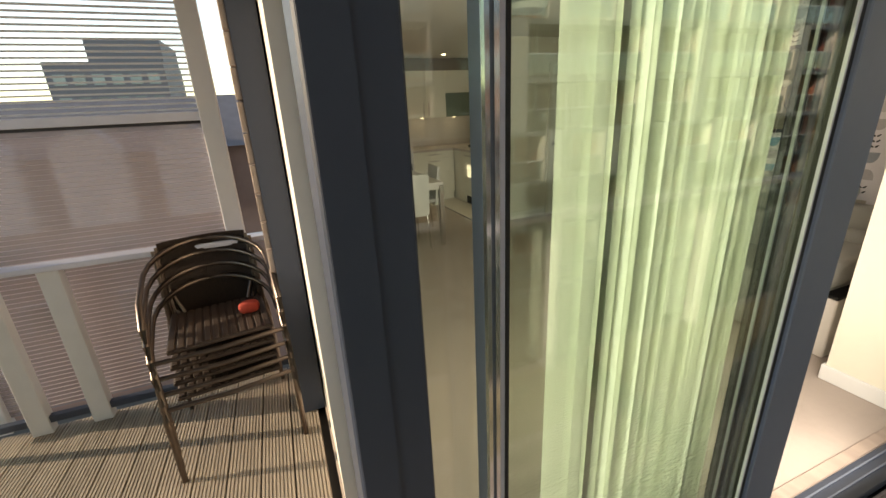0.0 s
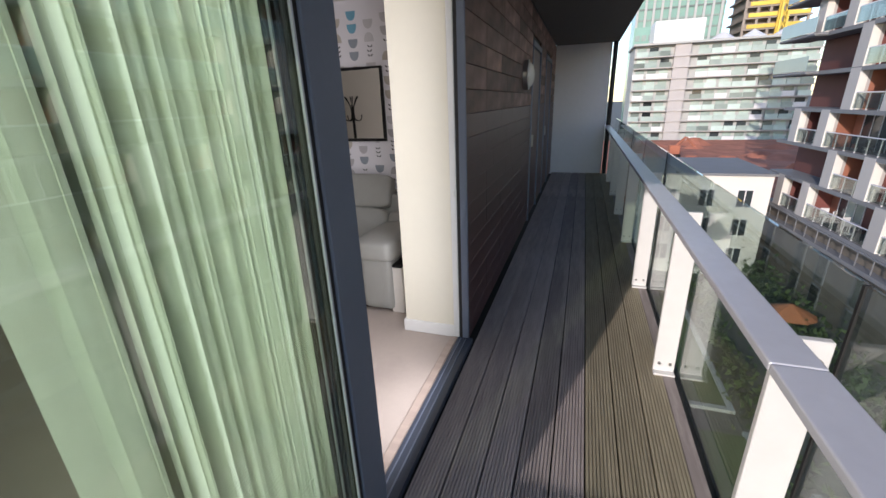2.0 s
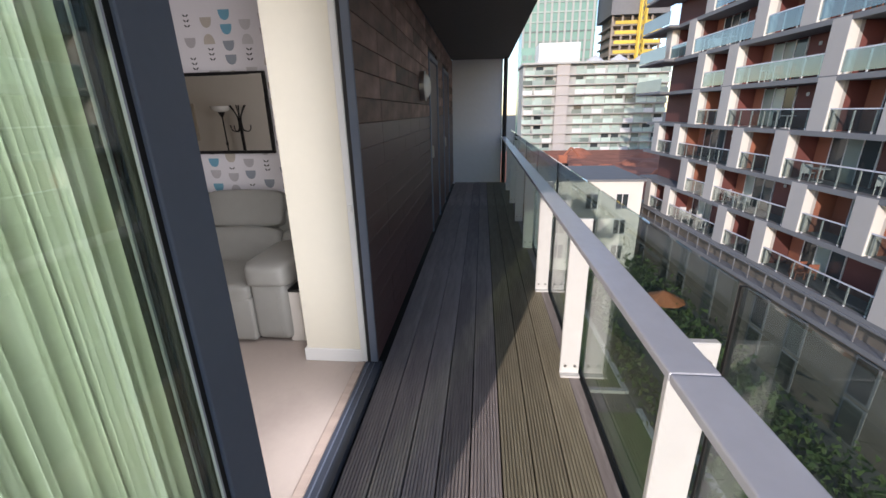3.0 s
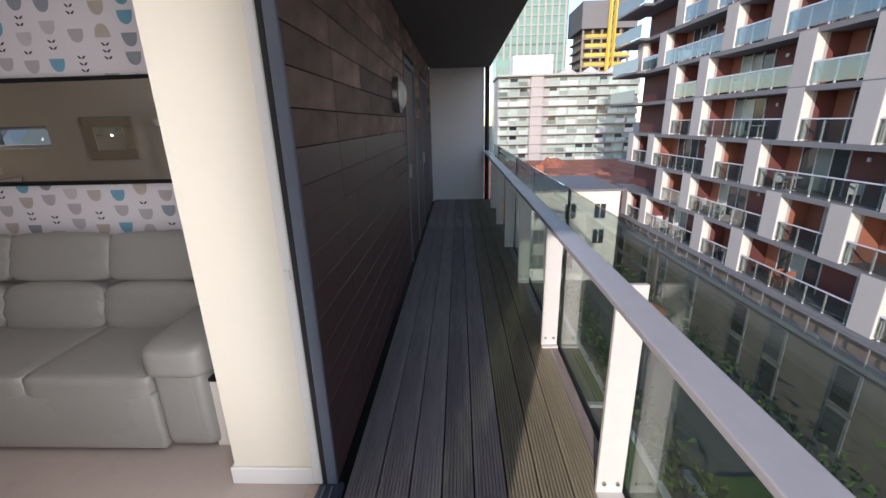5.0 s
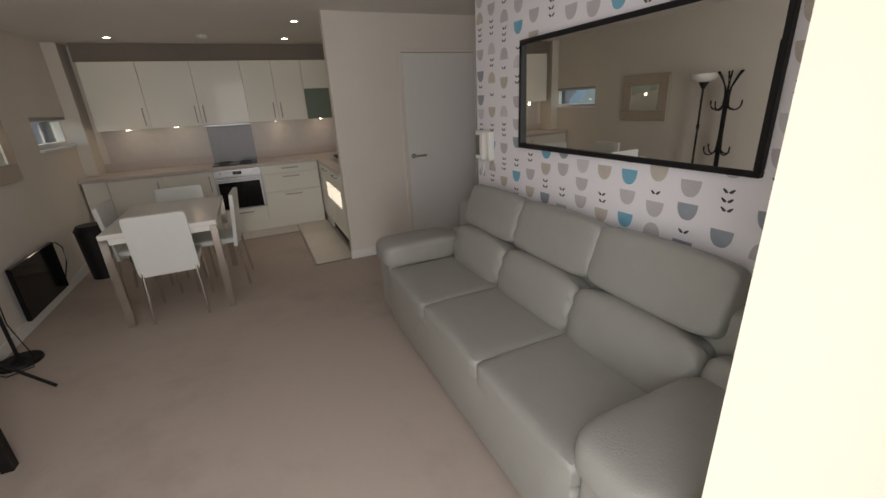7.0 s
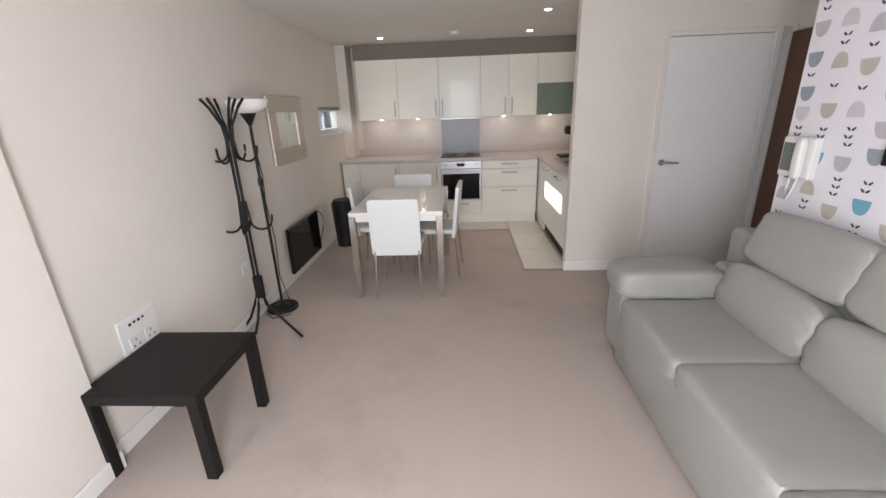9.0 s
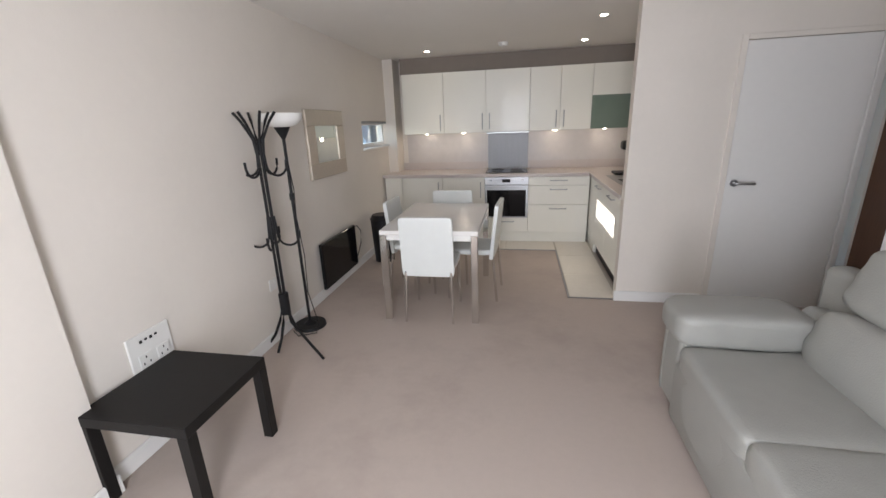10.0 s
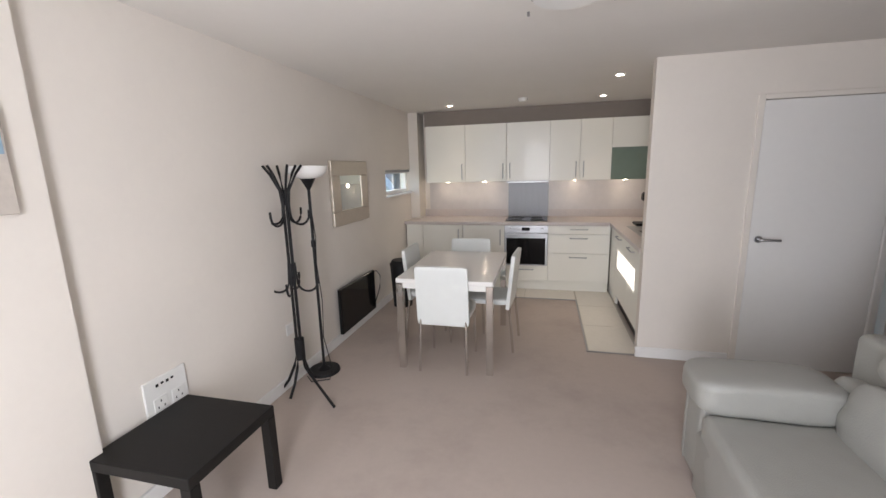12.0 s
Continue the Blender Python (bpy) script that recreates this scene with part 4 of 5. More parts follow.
# side run under the worktop
for i, (a, b) in enumerate(((5.24, 5.86), (5.86, 6.50))):
    u = thing("side_base_cabinet", "cream gloss base cabinet along the kitchen side wall", "cabinet", (XC + 0.02, a, 0))
    w = b - a
    part("body", B(0.022, 0.57, 0.001, w - 0.001, 0.14, 0.855), M_UNIT, u)
    part("plinth", B(0.05, 0.07, 0, w, 0, 0.14), M_BLACK, u, "dark recessed plinth")
    f = part("front", B(0, 0.02, 0.002, w - 0.002, 0.145, 0.85, bev=0.0025), M_UNIT, u)
    bm = bmesh.new()
    bm_tube(bm, [(0, w - 0.32, 0.80), (-0.03, w - 0.32, 0.80), (-0.03, w - 0.10, 0.80), (0, w - 0.10, 0.80)], 0.006)
    part("handle", bm, M_STEEL, f, smooth=True)
cp = thing("corner_post", "cream gloss corner post between the cabinet runs", "cabinet", (XC + 0.02, 6.50, 0))
part("panel", B(0.0, 0.02, 0.0, 0.355, 0.145, 0.85), M_UNIT, cp)
part("body", B(0.022, 0.57, 0.0, 0.93, 0.0, 0.855), M_UNIT, cp)

wt = thing("worktop", "speckled grey-brown worktop in an L with an upstand", "worktop")
part("slab", B(XL + 0.002, 3.458, YK - 0.03, YB - 0.002, 0.857, 0.897, bev=0.003), M_TOP, wt)
part("slab", B(XC - 0.01, 3.458, 5.222, YK - 0.03, 0.857, 0.897, bev=0.003), M_TOP, wt)
part("upstand", B(XL + 0.002, 1.585, YB - 0.02, YB - 0.002, 0.897, 1.0), M_TOP, wt)
part("upstand", B(2.13, 3.44, YB - 0.02, YB - 0.002, 0.897, 1.0), M_TOP, wt)
part("upstand", B(3.44, 3.458, 5.222, YB - 0.02, 0.897, 1.0), M_TOP, wt)
sp_ = thing("splashback", "pale splashback panel with a steel section behind the hob", "splashback")
part("panel", B(XL + 0.2, 1.585, YB - 0.010, YB - 0.002, 1.0, 1.40), M_SPLASH, sp_)
part("panel", B(2.13, 3.44, YB - 0.010, YB - 0.002, 1.0, 1.40), M_SPLASH, sp_)
part("steel_panel", B(1.587, 2.128, YB - 0.012, YB - 0.002, 0.90, 1.40), mat("dull_steel_sheet", (0.22, 0.22, 0.23), 0.4, 0.4, scale=40, vary=0.12, stretch=(8, 1, 0.6)), sp_, "brushed steel panel")
hb = thing("hob", "black glass hob set into the worktop", "hob", (1.59, YK + 0.04, 0.897))
part("glass", B(0, 0.53, 0, 0.47, 0.0, 0.008, bev=0.003), M_BGLASS, hb)
for x, y, r in ((0.14, 0.12, 0.075), (0.14, 0.34, 0.09), (0.39, 0.12, 0.09), (0.39, 0.34, 0.075)):
    bm = bmesh.new()
    bm_cyl(bm, (x, y, 0.008), (x, y, 0.009), r, n=28)
    part("ring", bm, M_BLACK, hb)
snk = thing("sink", "steel sink set into the side worktop", "sink", (2.97, 5.75, 0.897))
part("rim", B(0, 0.42, 0, 0.75, 0.0, 0.006, bev=0.002), M_STEEL, snk)
part("bowl", B(0.05, 0.37, 0.05, 0.40, 0.006, 0.009), M_BLACK, snk, "dark bowl")
tap = thing("mixer_tap", "steel swan-neck mixer tap", "tap", (3.30, 6.1, 0.903))
bm = bmesh.new()
bm_tube(bm, [(0, 0, 0), (0, 0, 0.22), (-0.03, 0, 0.28), (-0.10, 0, 0.30), (-0.15, 0, 0.27), (-0.16, 0, 0.22)], 0.011)
part("spout", bm, M_CHROME, tap, smooth=True)
km = thing("coffee_machine", "tall black coffee machine on the worktop", "coffee machine", (3.13, 6.52, 0.897))
part("base", B(-0.06, 0.20, 0.0, 0.22, 0, 0.03, bev=0.008), M_BLACK, km)
part("column", B(0.08, 0.20, 0.03, 0.19, 0.03, 0.36, bev=0.03, seg=3), M_BLACK, km, smooth=True)
part("head", B(0.0, 0.20, 0.04, 0.18, 0.27, 0.37, bev=0.03, seg=3), M_BLACK, km, smooth=True)


def wall_unit(x0, x1, label, hand, z0=1.405, z1=2.135, glass=False):
    u = thing("wall_cabinet", label, "cabinet", (x0, YU, 0))
    w = x1 - x0
    part("body", B(0.001, w - 0.001, 0.022, YB - YU - 0.003, z0, z1), M_UNIT, u)
    f = part("door", B(0.002, w - 0.002, 0, 0.02, z0 - 0.01, z1, bev=0.0025, seg=2), M_SAGE if glass else M_UNIT, u)
    if hand == "r":
        handle_bar(f, w - 0.045, 0, z0 + 0.03, 0.19, True)
    elif hand == "l":
        handle_bar(f, 0.045, 0, z0 + 0.03, 0.19, True)
    return u


M_SAGE = mat("sage_glass_panel", (0.19, 0.245, 0.205), 0.15, scale=10, vary=0.05)
for a, b, h in ((0.50, 1.04, "r"), (1.04, 1.585, "r"), (1.585, 2.13, "l"), (2.13, 2.495, "r"), (2.495, 2.865, "l")):
    wall_unit(a, b, "cream gloss wall cabinet with a bar handle", h)
wall_unit(2.865, 3.455, "cream gloss wall cabinet above a sage panel", "", 1.79)
wall_unit(2.865, 3.455, "sage green glass-fronted wall cabinet", "", 1.405, 1.785, True)
hd = thing("cooker_hood", "slim steel cooker hood under the wall cabinet", "cooker hood", (1.585, YU, 0))
part("visor", B(0.005, 0.54, -0.02, 0.30, 1.372, 1.394, bev=0.003), M_STEEL, hd)
solid("bulkhead", B(XL + 0.22, 3.458, YU + 0.06, YB, 2.14, ZC), mat("taupe_bulkhead", (0.23, 0.195, 0.17), 0.7, scale=10, vary=0.06), "taupe bulkhead above the wall cabinets", "bulkhead")
solid("boxing", B(XL, XL + 0.13, YU + 0.02, YB, 0.9, ZC), M_CREAM, "cream boxed pipe casing in the kitchen corner", "wall")

# lamps
for x in (0.78, 1.28, 2.45, 3.05):
    l = thing("cabinet_light", "small round light under the wall cabinets", "light", (x, YU + 0.10, 1.403))
    bm = bmesh.new()
    bm_cyl(bm, (0, 0, -0.012), (0, 0, 0), 0.032, n=18)
    part("ring", bm, M_STEEL, l)
    bm = bmesh.new()
    bm_cyl(bm, (0, 0, -0.014), (0, 0, -0.012), 0.025, n=18)
    part("lens", bm, M_SPOT, l, "glowing lens")
    pd = bpy.data.lights.new("cabinet_lamp", "POINT")
    pd.energy, pd.color, pd.shadow_soft_size = 0.10, (1.0, 0.85, 0.68), 0.02
    pl = new("cabinet_lamp", pd)
    pl.location = (x, YU + 0.10, 1.36)
for x, y in ((0.93, 6.75), (2.68, 5.62), (2.68, 6.70)):
    l = thing("downlight", "small recessed ceiling downlight", "light", (x, y, ZC))
    bm = bmesh.new()
    bm_cyl(bm, (0, 0, -0.006), (0, 0, 0), 0.042, n=20)
    part("bezel", bm, M_WHITE, l)
    bm = bmesh.new()
    bm_cyl(bm, (0, 0, -0.008), (0, 0, -0.006), 0.028, n=18)
    part("lens", bm, M_SPOT, l, "glowing lens")
    sd_ = bpy.data.lights.new("downlight_lamp", "SPOT")
    sd_.energy, sd_.color, sd_.spot_size, sd_.spot_blend, sd_.shadow_soft_size = 4.0, (1.0, 0.88, 0.72), radians(84), 0.9, 0.03
    sp = new("downlight_lamp", sd_)
    sp.matrix_world = look((x, y, ZC - 0.015), (x, y + 0.001, 0))
sd = thing("smoke_alarm", "white round ceiling smoke alarm", "smoke alarm", (1.82, 6.55, ZC))
bm = bmesh.new()
bm_cyl(bm, (0, 0, -0.035), (0, 0, 0), 0.045, 0.055, n=24)
part("body", bm, M_PLASTIC, sd, smooth=True)
for x, y in ((1.98, 3.93), (2.372, 3.841)):
    rs = thing("ceiling_hook", "small dark hook in the ceiling", "hook", (x, y, ZC), "hooks beside the ceiling light")
    bm = bmesh.new()
    bm_cyl(bm, (0, 0, -0.02), (0, 0, 0), 0.007, n=8)
    part("stem", bm, M_STEEL, rs)

cl = thing("ceiling_light", "round white glass ceiling light fixed flush to the ceiling", "light", (2.165, 3.618, ZC))
bm = bmesh.new()
bm_cyl(bm, (0, 0, -0.02), (0, 0, 0), 0.07, n=20)
part("base", bm, M_STEEL, cl)
bm = bmesh.new()
bm_cyl(bm, (0, 0, -0.06), (0, 0, -0.02), 0.154, 0.192, n=36)
part("shade", bm, M_LAMPGLASS, cl, "opal glass shade", smooth=True)

# ---- kitchen floor tiles ----
tf = tagged(new("tile_floor"), "beige ceramic kitchen floor tiles", "tiles", "", "structure")
part("grout_bed", B(2.46, 2.90, 5.13, 6.92, 0.0005, 0.004), M_GROUT, tf)
part("grout_bed", B(0.5, 2.46, 6.53, 6.92, 0.0005, 0.004), M_GROUT, tf)
TA = to_mesh("tile", B(0.003, 0.397, 0.003, 0.595, 0, 0.006, bev=0.001), M_TILE)
for i in range(3):
    ob = new("tile", TA)
    ob.parent, ob.location = tf, (2.475, 5.135 + i * 0.598, 0.003)
TB2 = to_mesh("tile", B(0.003, 0.595, 0.003, 0.38, 0, 0.006, bev=0.001), M_TILE)
for i in range(4):
    ob = new("tile", TB2)
    ob.parent, ob.location = tf, (0.07 + i * 0.598, 6.535, 0.003)
part("metal_strip", B(2.458, 2.472, 5.13, 6.54, 0.003, 0.012), M_STEEL, tf)
part("metal_strip", B(2.46, 2.87, 5.122, 5.134, 0.003, 0.012), M_STEEL, tf)
part("metal_strip", B(0.5, 2.46, 6.52, 6.532, 0.003, 0.012), M_STEEL, tf)

# ---- outside ----
M_GROUND = mat("paving", (0.12, 0.12, 0.108), 0.85, scale=2.0, vary=0.2, coarse=0.15)
M_GRASS = mat("lawn_grass", (0.075, 0.12, 0.04), 0.9, scale=6, vary=0.4, bump=0.6, bscale=40)
M_EARTH = mat("red_earth", (0.36, 0.13, 0.08), 0.9, scale=0.4, vary=0.35, coarse=0.25)
M_STONE = mat("pale_stone_panel", (0.42, 0.40, 0.395), 0.7, scale=1.0, vary=0.06, per_object=0.05)
M_TERRA = mat("terracotta_panel", (0.28, 0.105, 0.065), 0.7, scale=1.0, vary=0.12, per_object=0.25)
M_MAROON = mat("maroon_timber_panel", (0.14, 0.045, 0.04), 0.7, scale=1.0, vary=0.15, per_object=0.3)
M_SLAB = mat("dark_slab_edge", (0.17, 0.175, 0.19), 0.7, scale=1.0, vary=0.1)
M_FARGL = mat("blue_green_balcony_glass", (0.27, 0.36, 0.39), 0.12, scale=0.5, vary=0.12, per_object=0.25)
M_MINT = mat("mint_balcony_glass", (0.40, 0.50, 0.47), 0.15, scale=0.5, vary=0.15, per_object=0.3)
M_WINDARK = mat("dark_window_glass", (0.035, 0.045, 0.05), 0.06, scale=0.5, vary=0.2, per_object=0.5)
M_WINPALE = mat("curtained_window", (0.25, 0.31, 0.29), 0.15, scale=0.6, vary=0.2, per_object=0.45)
M_FARWALL = mat("pale_grey_facade", (0.40, 0.41, 0.405), 0.8, scale=0.3, vary=0.06)
M_GREENT = mat("green_glass_tower", (0.19, 0.34, 0.29), 0.25, scale=0.1, vary=0.12, per_object=0.2)
M_YELLOW = mat("yellow_cladding", (0.66, 0.47, 0.08), 0.6, scale=0.4, vary=0.1, per_object=0.15)
M_CONC = mat("bare_concrete", (0.30, 0.26, 0.23), 0.85, scale=0.4, vary=0.15)
M_WRENDER = mat("white_rendered_house", (0.66, 0.64, 0.61), 0.85, scale=0.5, vary=0.04)
M_ORANGE = mat("orange_canvas", (0.44, 0.16, 0.07), 0.8, scale=3, vary=0.1)
M_LEAF = mat("shrub_leaf", (0.05, 0.085, 0.025), 0.8, scale=3, vary=0.4)
M_BRICK = mat("far_brick", (0.30, 0.19, 0.16), 0.85, scale=1.5, vary=0.15)

# lower storeys of the block opposite: beige and glass darkened to stand for shade
M_LOWER = mat("shaded_beige_render", (0.15, 0.13, 0.11), 0.85, scale=0.8, vary=0.25, coarse=0.2)
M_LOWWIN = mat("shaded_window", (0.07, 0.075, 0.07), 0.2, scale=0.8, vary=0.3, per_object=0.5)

GZ = -14.0
bm = bmesh.new()
bm_box(bm, -1500, 1500, -1500, 1500, GZ - 1.0, GZ)
solid("ground", bm, M_GROUND, "paved courtyard far below the balcony", "ground")
for i, (x0, x1, y0, y1) in enumerate(((2, 9.5, -9, -3.5), (11, 19, -8.2, -3.0), (21, 34, -8.0, -4.0), (8.5, 16, -13.5, -10))):
    lawn = thing("lawn", "rectangular courtyard lawn with a pale stone edging", "lawn")
    part("grass", B(x0, x1, y0, y1, GZ, GZ + 0.12), M_GRASS, lawn)
    part("edging", B(x0 - 0.3, x1 + 0.3, y0 - 0.3, y0, GZ, GZ + 0.2), M_FARWALL, lawn)
    part("edging", B(x0 - 0.3, x1 + 0.3, y1, y1 + 0.3, GZ, GZ + 0.2), M_FARWALL, lawn)
    part("edging", B(x0 - 0.3, x0, y0, y1, GZ, GZ + 0.2), M_FARWALL, lawn)
rng = random.Random(3)
bm = bmesh.new()
for i in range(3600):
    bed = rng.choice((-9.2, -14.6, -14.6))
    c = Vector((rng.uniform(12, 40), bed + rng.gauss(0, 0.55), GZ + 0.2 + abs(rng.gauss(0, 0.6 if bed > -10 else 1.0))))
    s = rng.uniform(0.12, 0.32)
    a, b = Vector((rng.gauss(0, 1), rng.gauss(0, 1), rng.gauss(0, 1))).normalized(), Vector((rng.gauss(0, 1), rng.gauss(0, 1), rng.gauss(0, 1))).normalized()
    bm.faces.new([bm.verts.new(c + s * a), bm.verts.new(c + s * b), bm.verts.new(c - s * a * 0.7)])
solid("shrub_border", bm, M_LEAF, "leafy green shrub border in the courtyard", "shrub", kind="stuff")
par = thing("parasol", "orange canvas parasol open in the courtyard", "parasol", (29, -13.2, GZ))
bm = bmesh.new()
bm_cyl(bm, (0, 0, 0), (0, 0, 2.4), 0.04)
part("pole", bm, M_STEEL, par)
bm = bmesh.new()
bm_cyl(bm, (0, 0, 2.1), (0, 0, 2.8), 1.45, 0.05, n=10)
part("canopy", bm, M_ORANGE, par)

# apartment block opposite
ST = 2.62
block = thing("apartment_block", "long apartment block with recessed glass-fronted balconies and pale stone panels", "building", (44.0, -16.2, 0.2), turn=180 + 2)
LOW, HIGH, SPAN, LEN = -3, 12, 12.15, 61.0
part("core_wall", B(-0.3, LEN, 1.55, 14, GZ - 0.2, HIGH * ST), M_MAROON, block, "maroon back wall")
part("lower_wall", B(-0.3, LEN, 0.3, 1.54, GZ - 0.2, LOW * ST - 0.28), M_LOWER, block, "beige lower wall, coloured dark for shade")
part("roof", B(-0.6, LEN + 0.3, -0.2, 14.3, HIGH * ST, HIGH * ST + 0.5), M_SLAB, block)
H = ST - 0.26
SLABM = to_mesh("slab", B(-0.4, LEN, -0.15, 1.54, -0.26, 0.0), M_SLAB)
ENDM = to_mesh("end_slab", B(-1.9, 3.6, -1.0, 1.2, -0.24, -0.01, bev=0.08), M_SLAB)
ENDG = to_mesh("end_balcony_glass", B(-1.85, 3.55, -0.98, -0.95, 0.05, 1.05), M_FARGL)
PANM = to_mesh("stone_panel", B(0, 1.05, -0.16, 0.5, 0.0, H + 0.2), M_STONE)
# thin white slab added on the panel's west side, standing for sunlight on stone
REVM = to_mesh("sun_whitened_reveal", B(1.0505, 1.09, -0.155, 0.30, 0.0, H), M_WRENDER)
SIDM = [to_mesh("side_panel", B(0.9, 1.05, 0.501, 1.54, 0.0, H), m) for m in (M_TERRA, M_MAROON)]
TERM = to_mesh("terracotta_panel", B(1.10, 1.95, 1.46, 1.54, 0.0, H), M_TERRA)
MARM = to_mesh("maroon_panel", B(0.0, 1.9, 1.48, 1.54, 0.0, H), M_MAROON)
PANE = [to_mesh("balcony_window", B(0.0, 0.86, 1.46, 1.54, 0.05, 2.25), m) for m in (M_WINPALE, M_WINDARK, M_WINDARK)]
MULL = to_mesh("mullion", B(-0.05, 0.0, 1.43, 1.54, 0.0, 2.30), M_POST)
LAMPM = to_mesh("wall_light", B(-0.10, 0.10, 1.40, 1.48, 1.75, 1.95, bev=0.03), M_POST)
PIPEM = to_mesh("downpipe", B(-0.06, 0.06, 1.30, 1.42, 0.0, H), M_STONE)
M_BLUEGL = glass_mat("blue_tinted_balcony_glass", (0.42, 0.56, 0.62), 1.0, 0.16)
M_CLEARGL = glass_mat("grey_balcony_glass", (0.66, 0.72, 0.71), 1.0, 0.08)
POSTM = to_mesh("balcony_post", B(-0.035, 0.035, -0.05, 0.0, -0.1, 1.0), M_POST)
DARKP = to_mesh("walkway_post", B(-0.03, 0.03, -0.05, 0.0, 0.0, 0.95), M_SLAB)
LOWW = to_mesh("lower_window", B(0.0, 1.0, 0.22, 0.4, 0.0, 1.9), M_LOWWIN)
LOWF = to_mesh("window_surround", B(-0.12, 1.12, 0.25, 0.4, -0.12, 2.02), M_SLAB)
part("walkway_rail", B(-0.3, LEN, -0.25, -0.15, -8.2, -8.08), M_SLAB, block, "dark rail")
part("walkway_slab", B(-0.3, LEN, -0.3, 0.3, -9.35, -9.1), M_SLAB, block)
for b in range(40):
    ob = new("walkway_post", DARKP)
    ob.parent, ob.location = block, (b * 1.5, -0.17, -9.1)
for b in range(14):
    for z in (-11.8, -14.1):
        for me, nm in ((LOWF, "window_surround"), (LOWW, "lower_window")):
            ob = new(nm, me)
            ob.parent, ob.location = block, (1.0 + b * 4.1 + (1.2 if b % 3 == 1 else 0), 0, z)
FRONTS = {}
for tint, glz in (("blue", M_BLUEGL), ("clear", M_CLEARGL)):
    for w in (2.85, 7.20):
        FRONTS[tint, w] = (to_mesh("balcony_glass", B(0.0, w, -0.08, -0.06, 0.10, 1.06), glz), to_mesh("balcony_rail", B(0.0, w, -0.09, -0.03, 1.04, 1.10), M_RAIL))
rng = random.Random(8)


def on_block(name, mesh, x, z):
    ob = new(name, mesh)
    ob.parent, ob.location = block, (x, 0, z)
    return ob


BAYS_OUT = []
for k in range(LOW, HIGH):
    z = k * ST
    on_block("slab", SLABM, 0, z)
    if k >= 1:
        on_block("end_slab", ENDM, 0, z)
        on_block("end_balcony_glass", ENDG, 0, z)
    shift = (-4.65, 1.45 - SPAN)[k % 3 == 2 or k == -3]
    for b in range(6):
        u = shift + b * SPAN
        for off, wide in ((0.0, 2.85), (3.90, 7.20)):
            x = u + off
            if x < -0.2 or x + 1.05 + wide > LEN:
                continue
            on_block("stone_panel", PANM, x, z)
            on_block("sun_whitened_reveal", REVM, x, z)
            on_block("side_panel", SIDM[rng.random() < 0.6], x, z)
            on_block("terracotta_panel", TERM, x, z)
            at = x + 2.05
            for i in range(1 if wide < 3 else 3):
                on_block("balcony_window", PANE[rng.randrange(3)], at, z)
                on_block("mullion", MULL, at, z)
                at += 0.91
            on_block("mullion", MULL, at, z)
            if wide > 3:
                on_block("maroon_panel", MARM, at + 0.02, z)
                on_block("wall_light", LAMPM, at + 0.9, z)
                on_block("downpipe", PIPEM, at + 2.05, z)
                on_block("balcony_window", PANE[1], at + 2.35, z)
                BAYS_OUT.append((x + 1.2, k))
            pane, bar = FRONTS["blue" if k >= 1 else "clear", wide]
            on_block("balcony_glass", pane, x + 1.06, z).visible_shadow = False
            on_block("balcony_rail", bar, x + 1.06, z)
            for i in range(3 if wide < 3 else 7):
                on_block("balcony_post", POSTM, x + 1.3 + i * 1.12, z)


def garden_seat(at, turn, material, label):
    s = thing("balcony_chair", label, "chair", at, "chairs on the opposite balconies", turn)
    part("seat", B(-0.25, 0.25, -0.25, 0.25, 0.40, 0.45), material, s)
    part("backrest", B(-0.25, 0.25, 0.22, 0.27, 0.45, 0.9), material, s)
    for sx in (-0.22, 0.22):
        for sy in (-0.22, 0.22):
            part("leg", B(sx - 0.02, sx + 0.02, sy - 0.02, sy + 0.02, 0, 0.4), material, s)
    return s


seats = [garden_seat((0, 0, 0), 0, M_POST, "white garden chair on an opposite balcony"), garden_seat((0, 0, 0), 40, M_TERRA, "reddish garden chair on an opposite balcony"), garden_seat((0, 0, 0), 40, M_BLACK, "dark garden chair on an opposite balcony")]
bt = Matrix.Translation((44.0, -16.2, 0.2)) @ pose(0, 0, 0, 0, 0, 182)
spots = [(x, k) for x, k in BAYS_OUT if k < 3 and x < 34]
for i in range(34):
    x, k = spots[i % len(spots)]
    m = bt @ Matrix.Translation((x + rng.uniform(0.6, 5.8), rng.uniform(0.35, 0.95), k * ST)) @ pose(0, 0, 0, 0, 0, rng.uniform(0, 360))
    if i < 3:
        seats[i].matrix_basis = m
    else:
        copy_thing(seats[i % 3], m)
table = thing("balcony_table", "round white garden table on an opposite balcony", "table", (0, 0, 0), "tables on the opposite balconies")
bm = bmesh.new()
bm_cyl(bm, (0, 0, 0.68), (0, 0, 0.72), 0.42, n=18)
part("tabletop", bm, M_POST, table)
bm = bmesh.new()
bm_cyl(bm, (0, 0, 0.03), (0, 0, 0.68), 0.035)
part("column", bm, M_POST, table)
bm = bmesh.new()
bm_cyl(bm, (0, 0, 0), (0, 0, 0.03), 0.25, n=18)
part("foot", bm, M_POST, table)
for i, (x, k) in enumerate(spots[::2]):
    m = bt @ Matrix.Translation((x + rng.uniform(1.5, 4.5), 0.65, k * ST))
    if i:
        copy_thing(table, m)
    else:
        table.matrix_basis = m

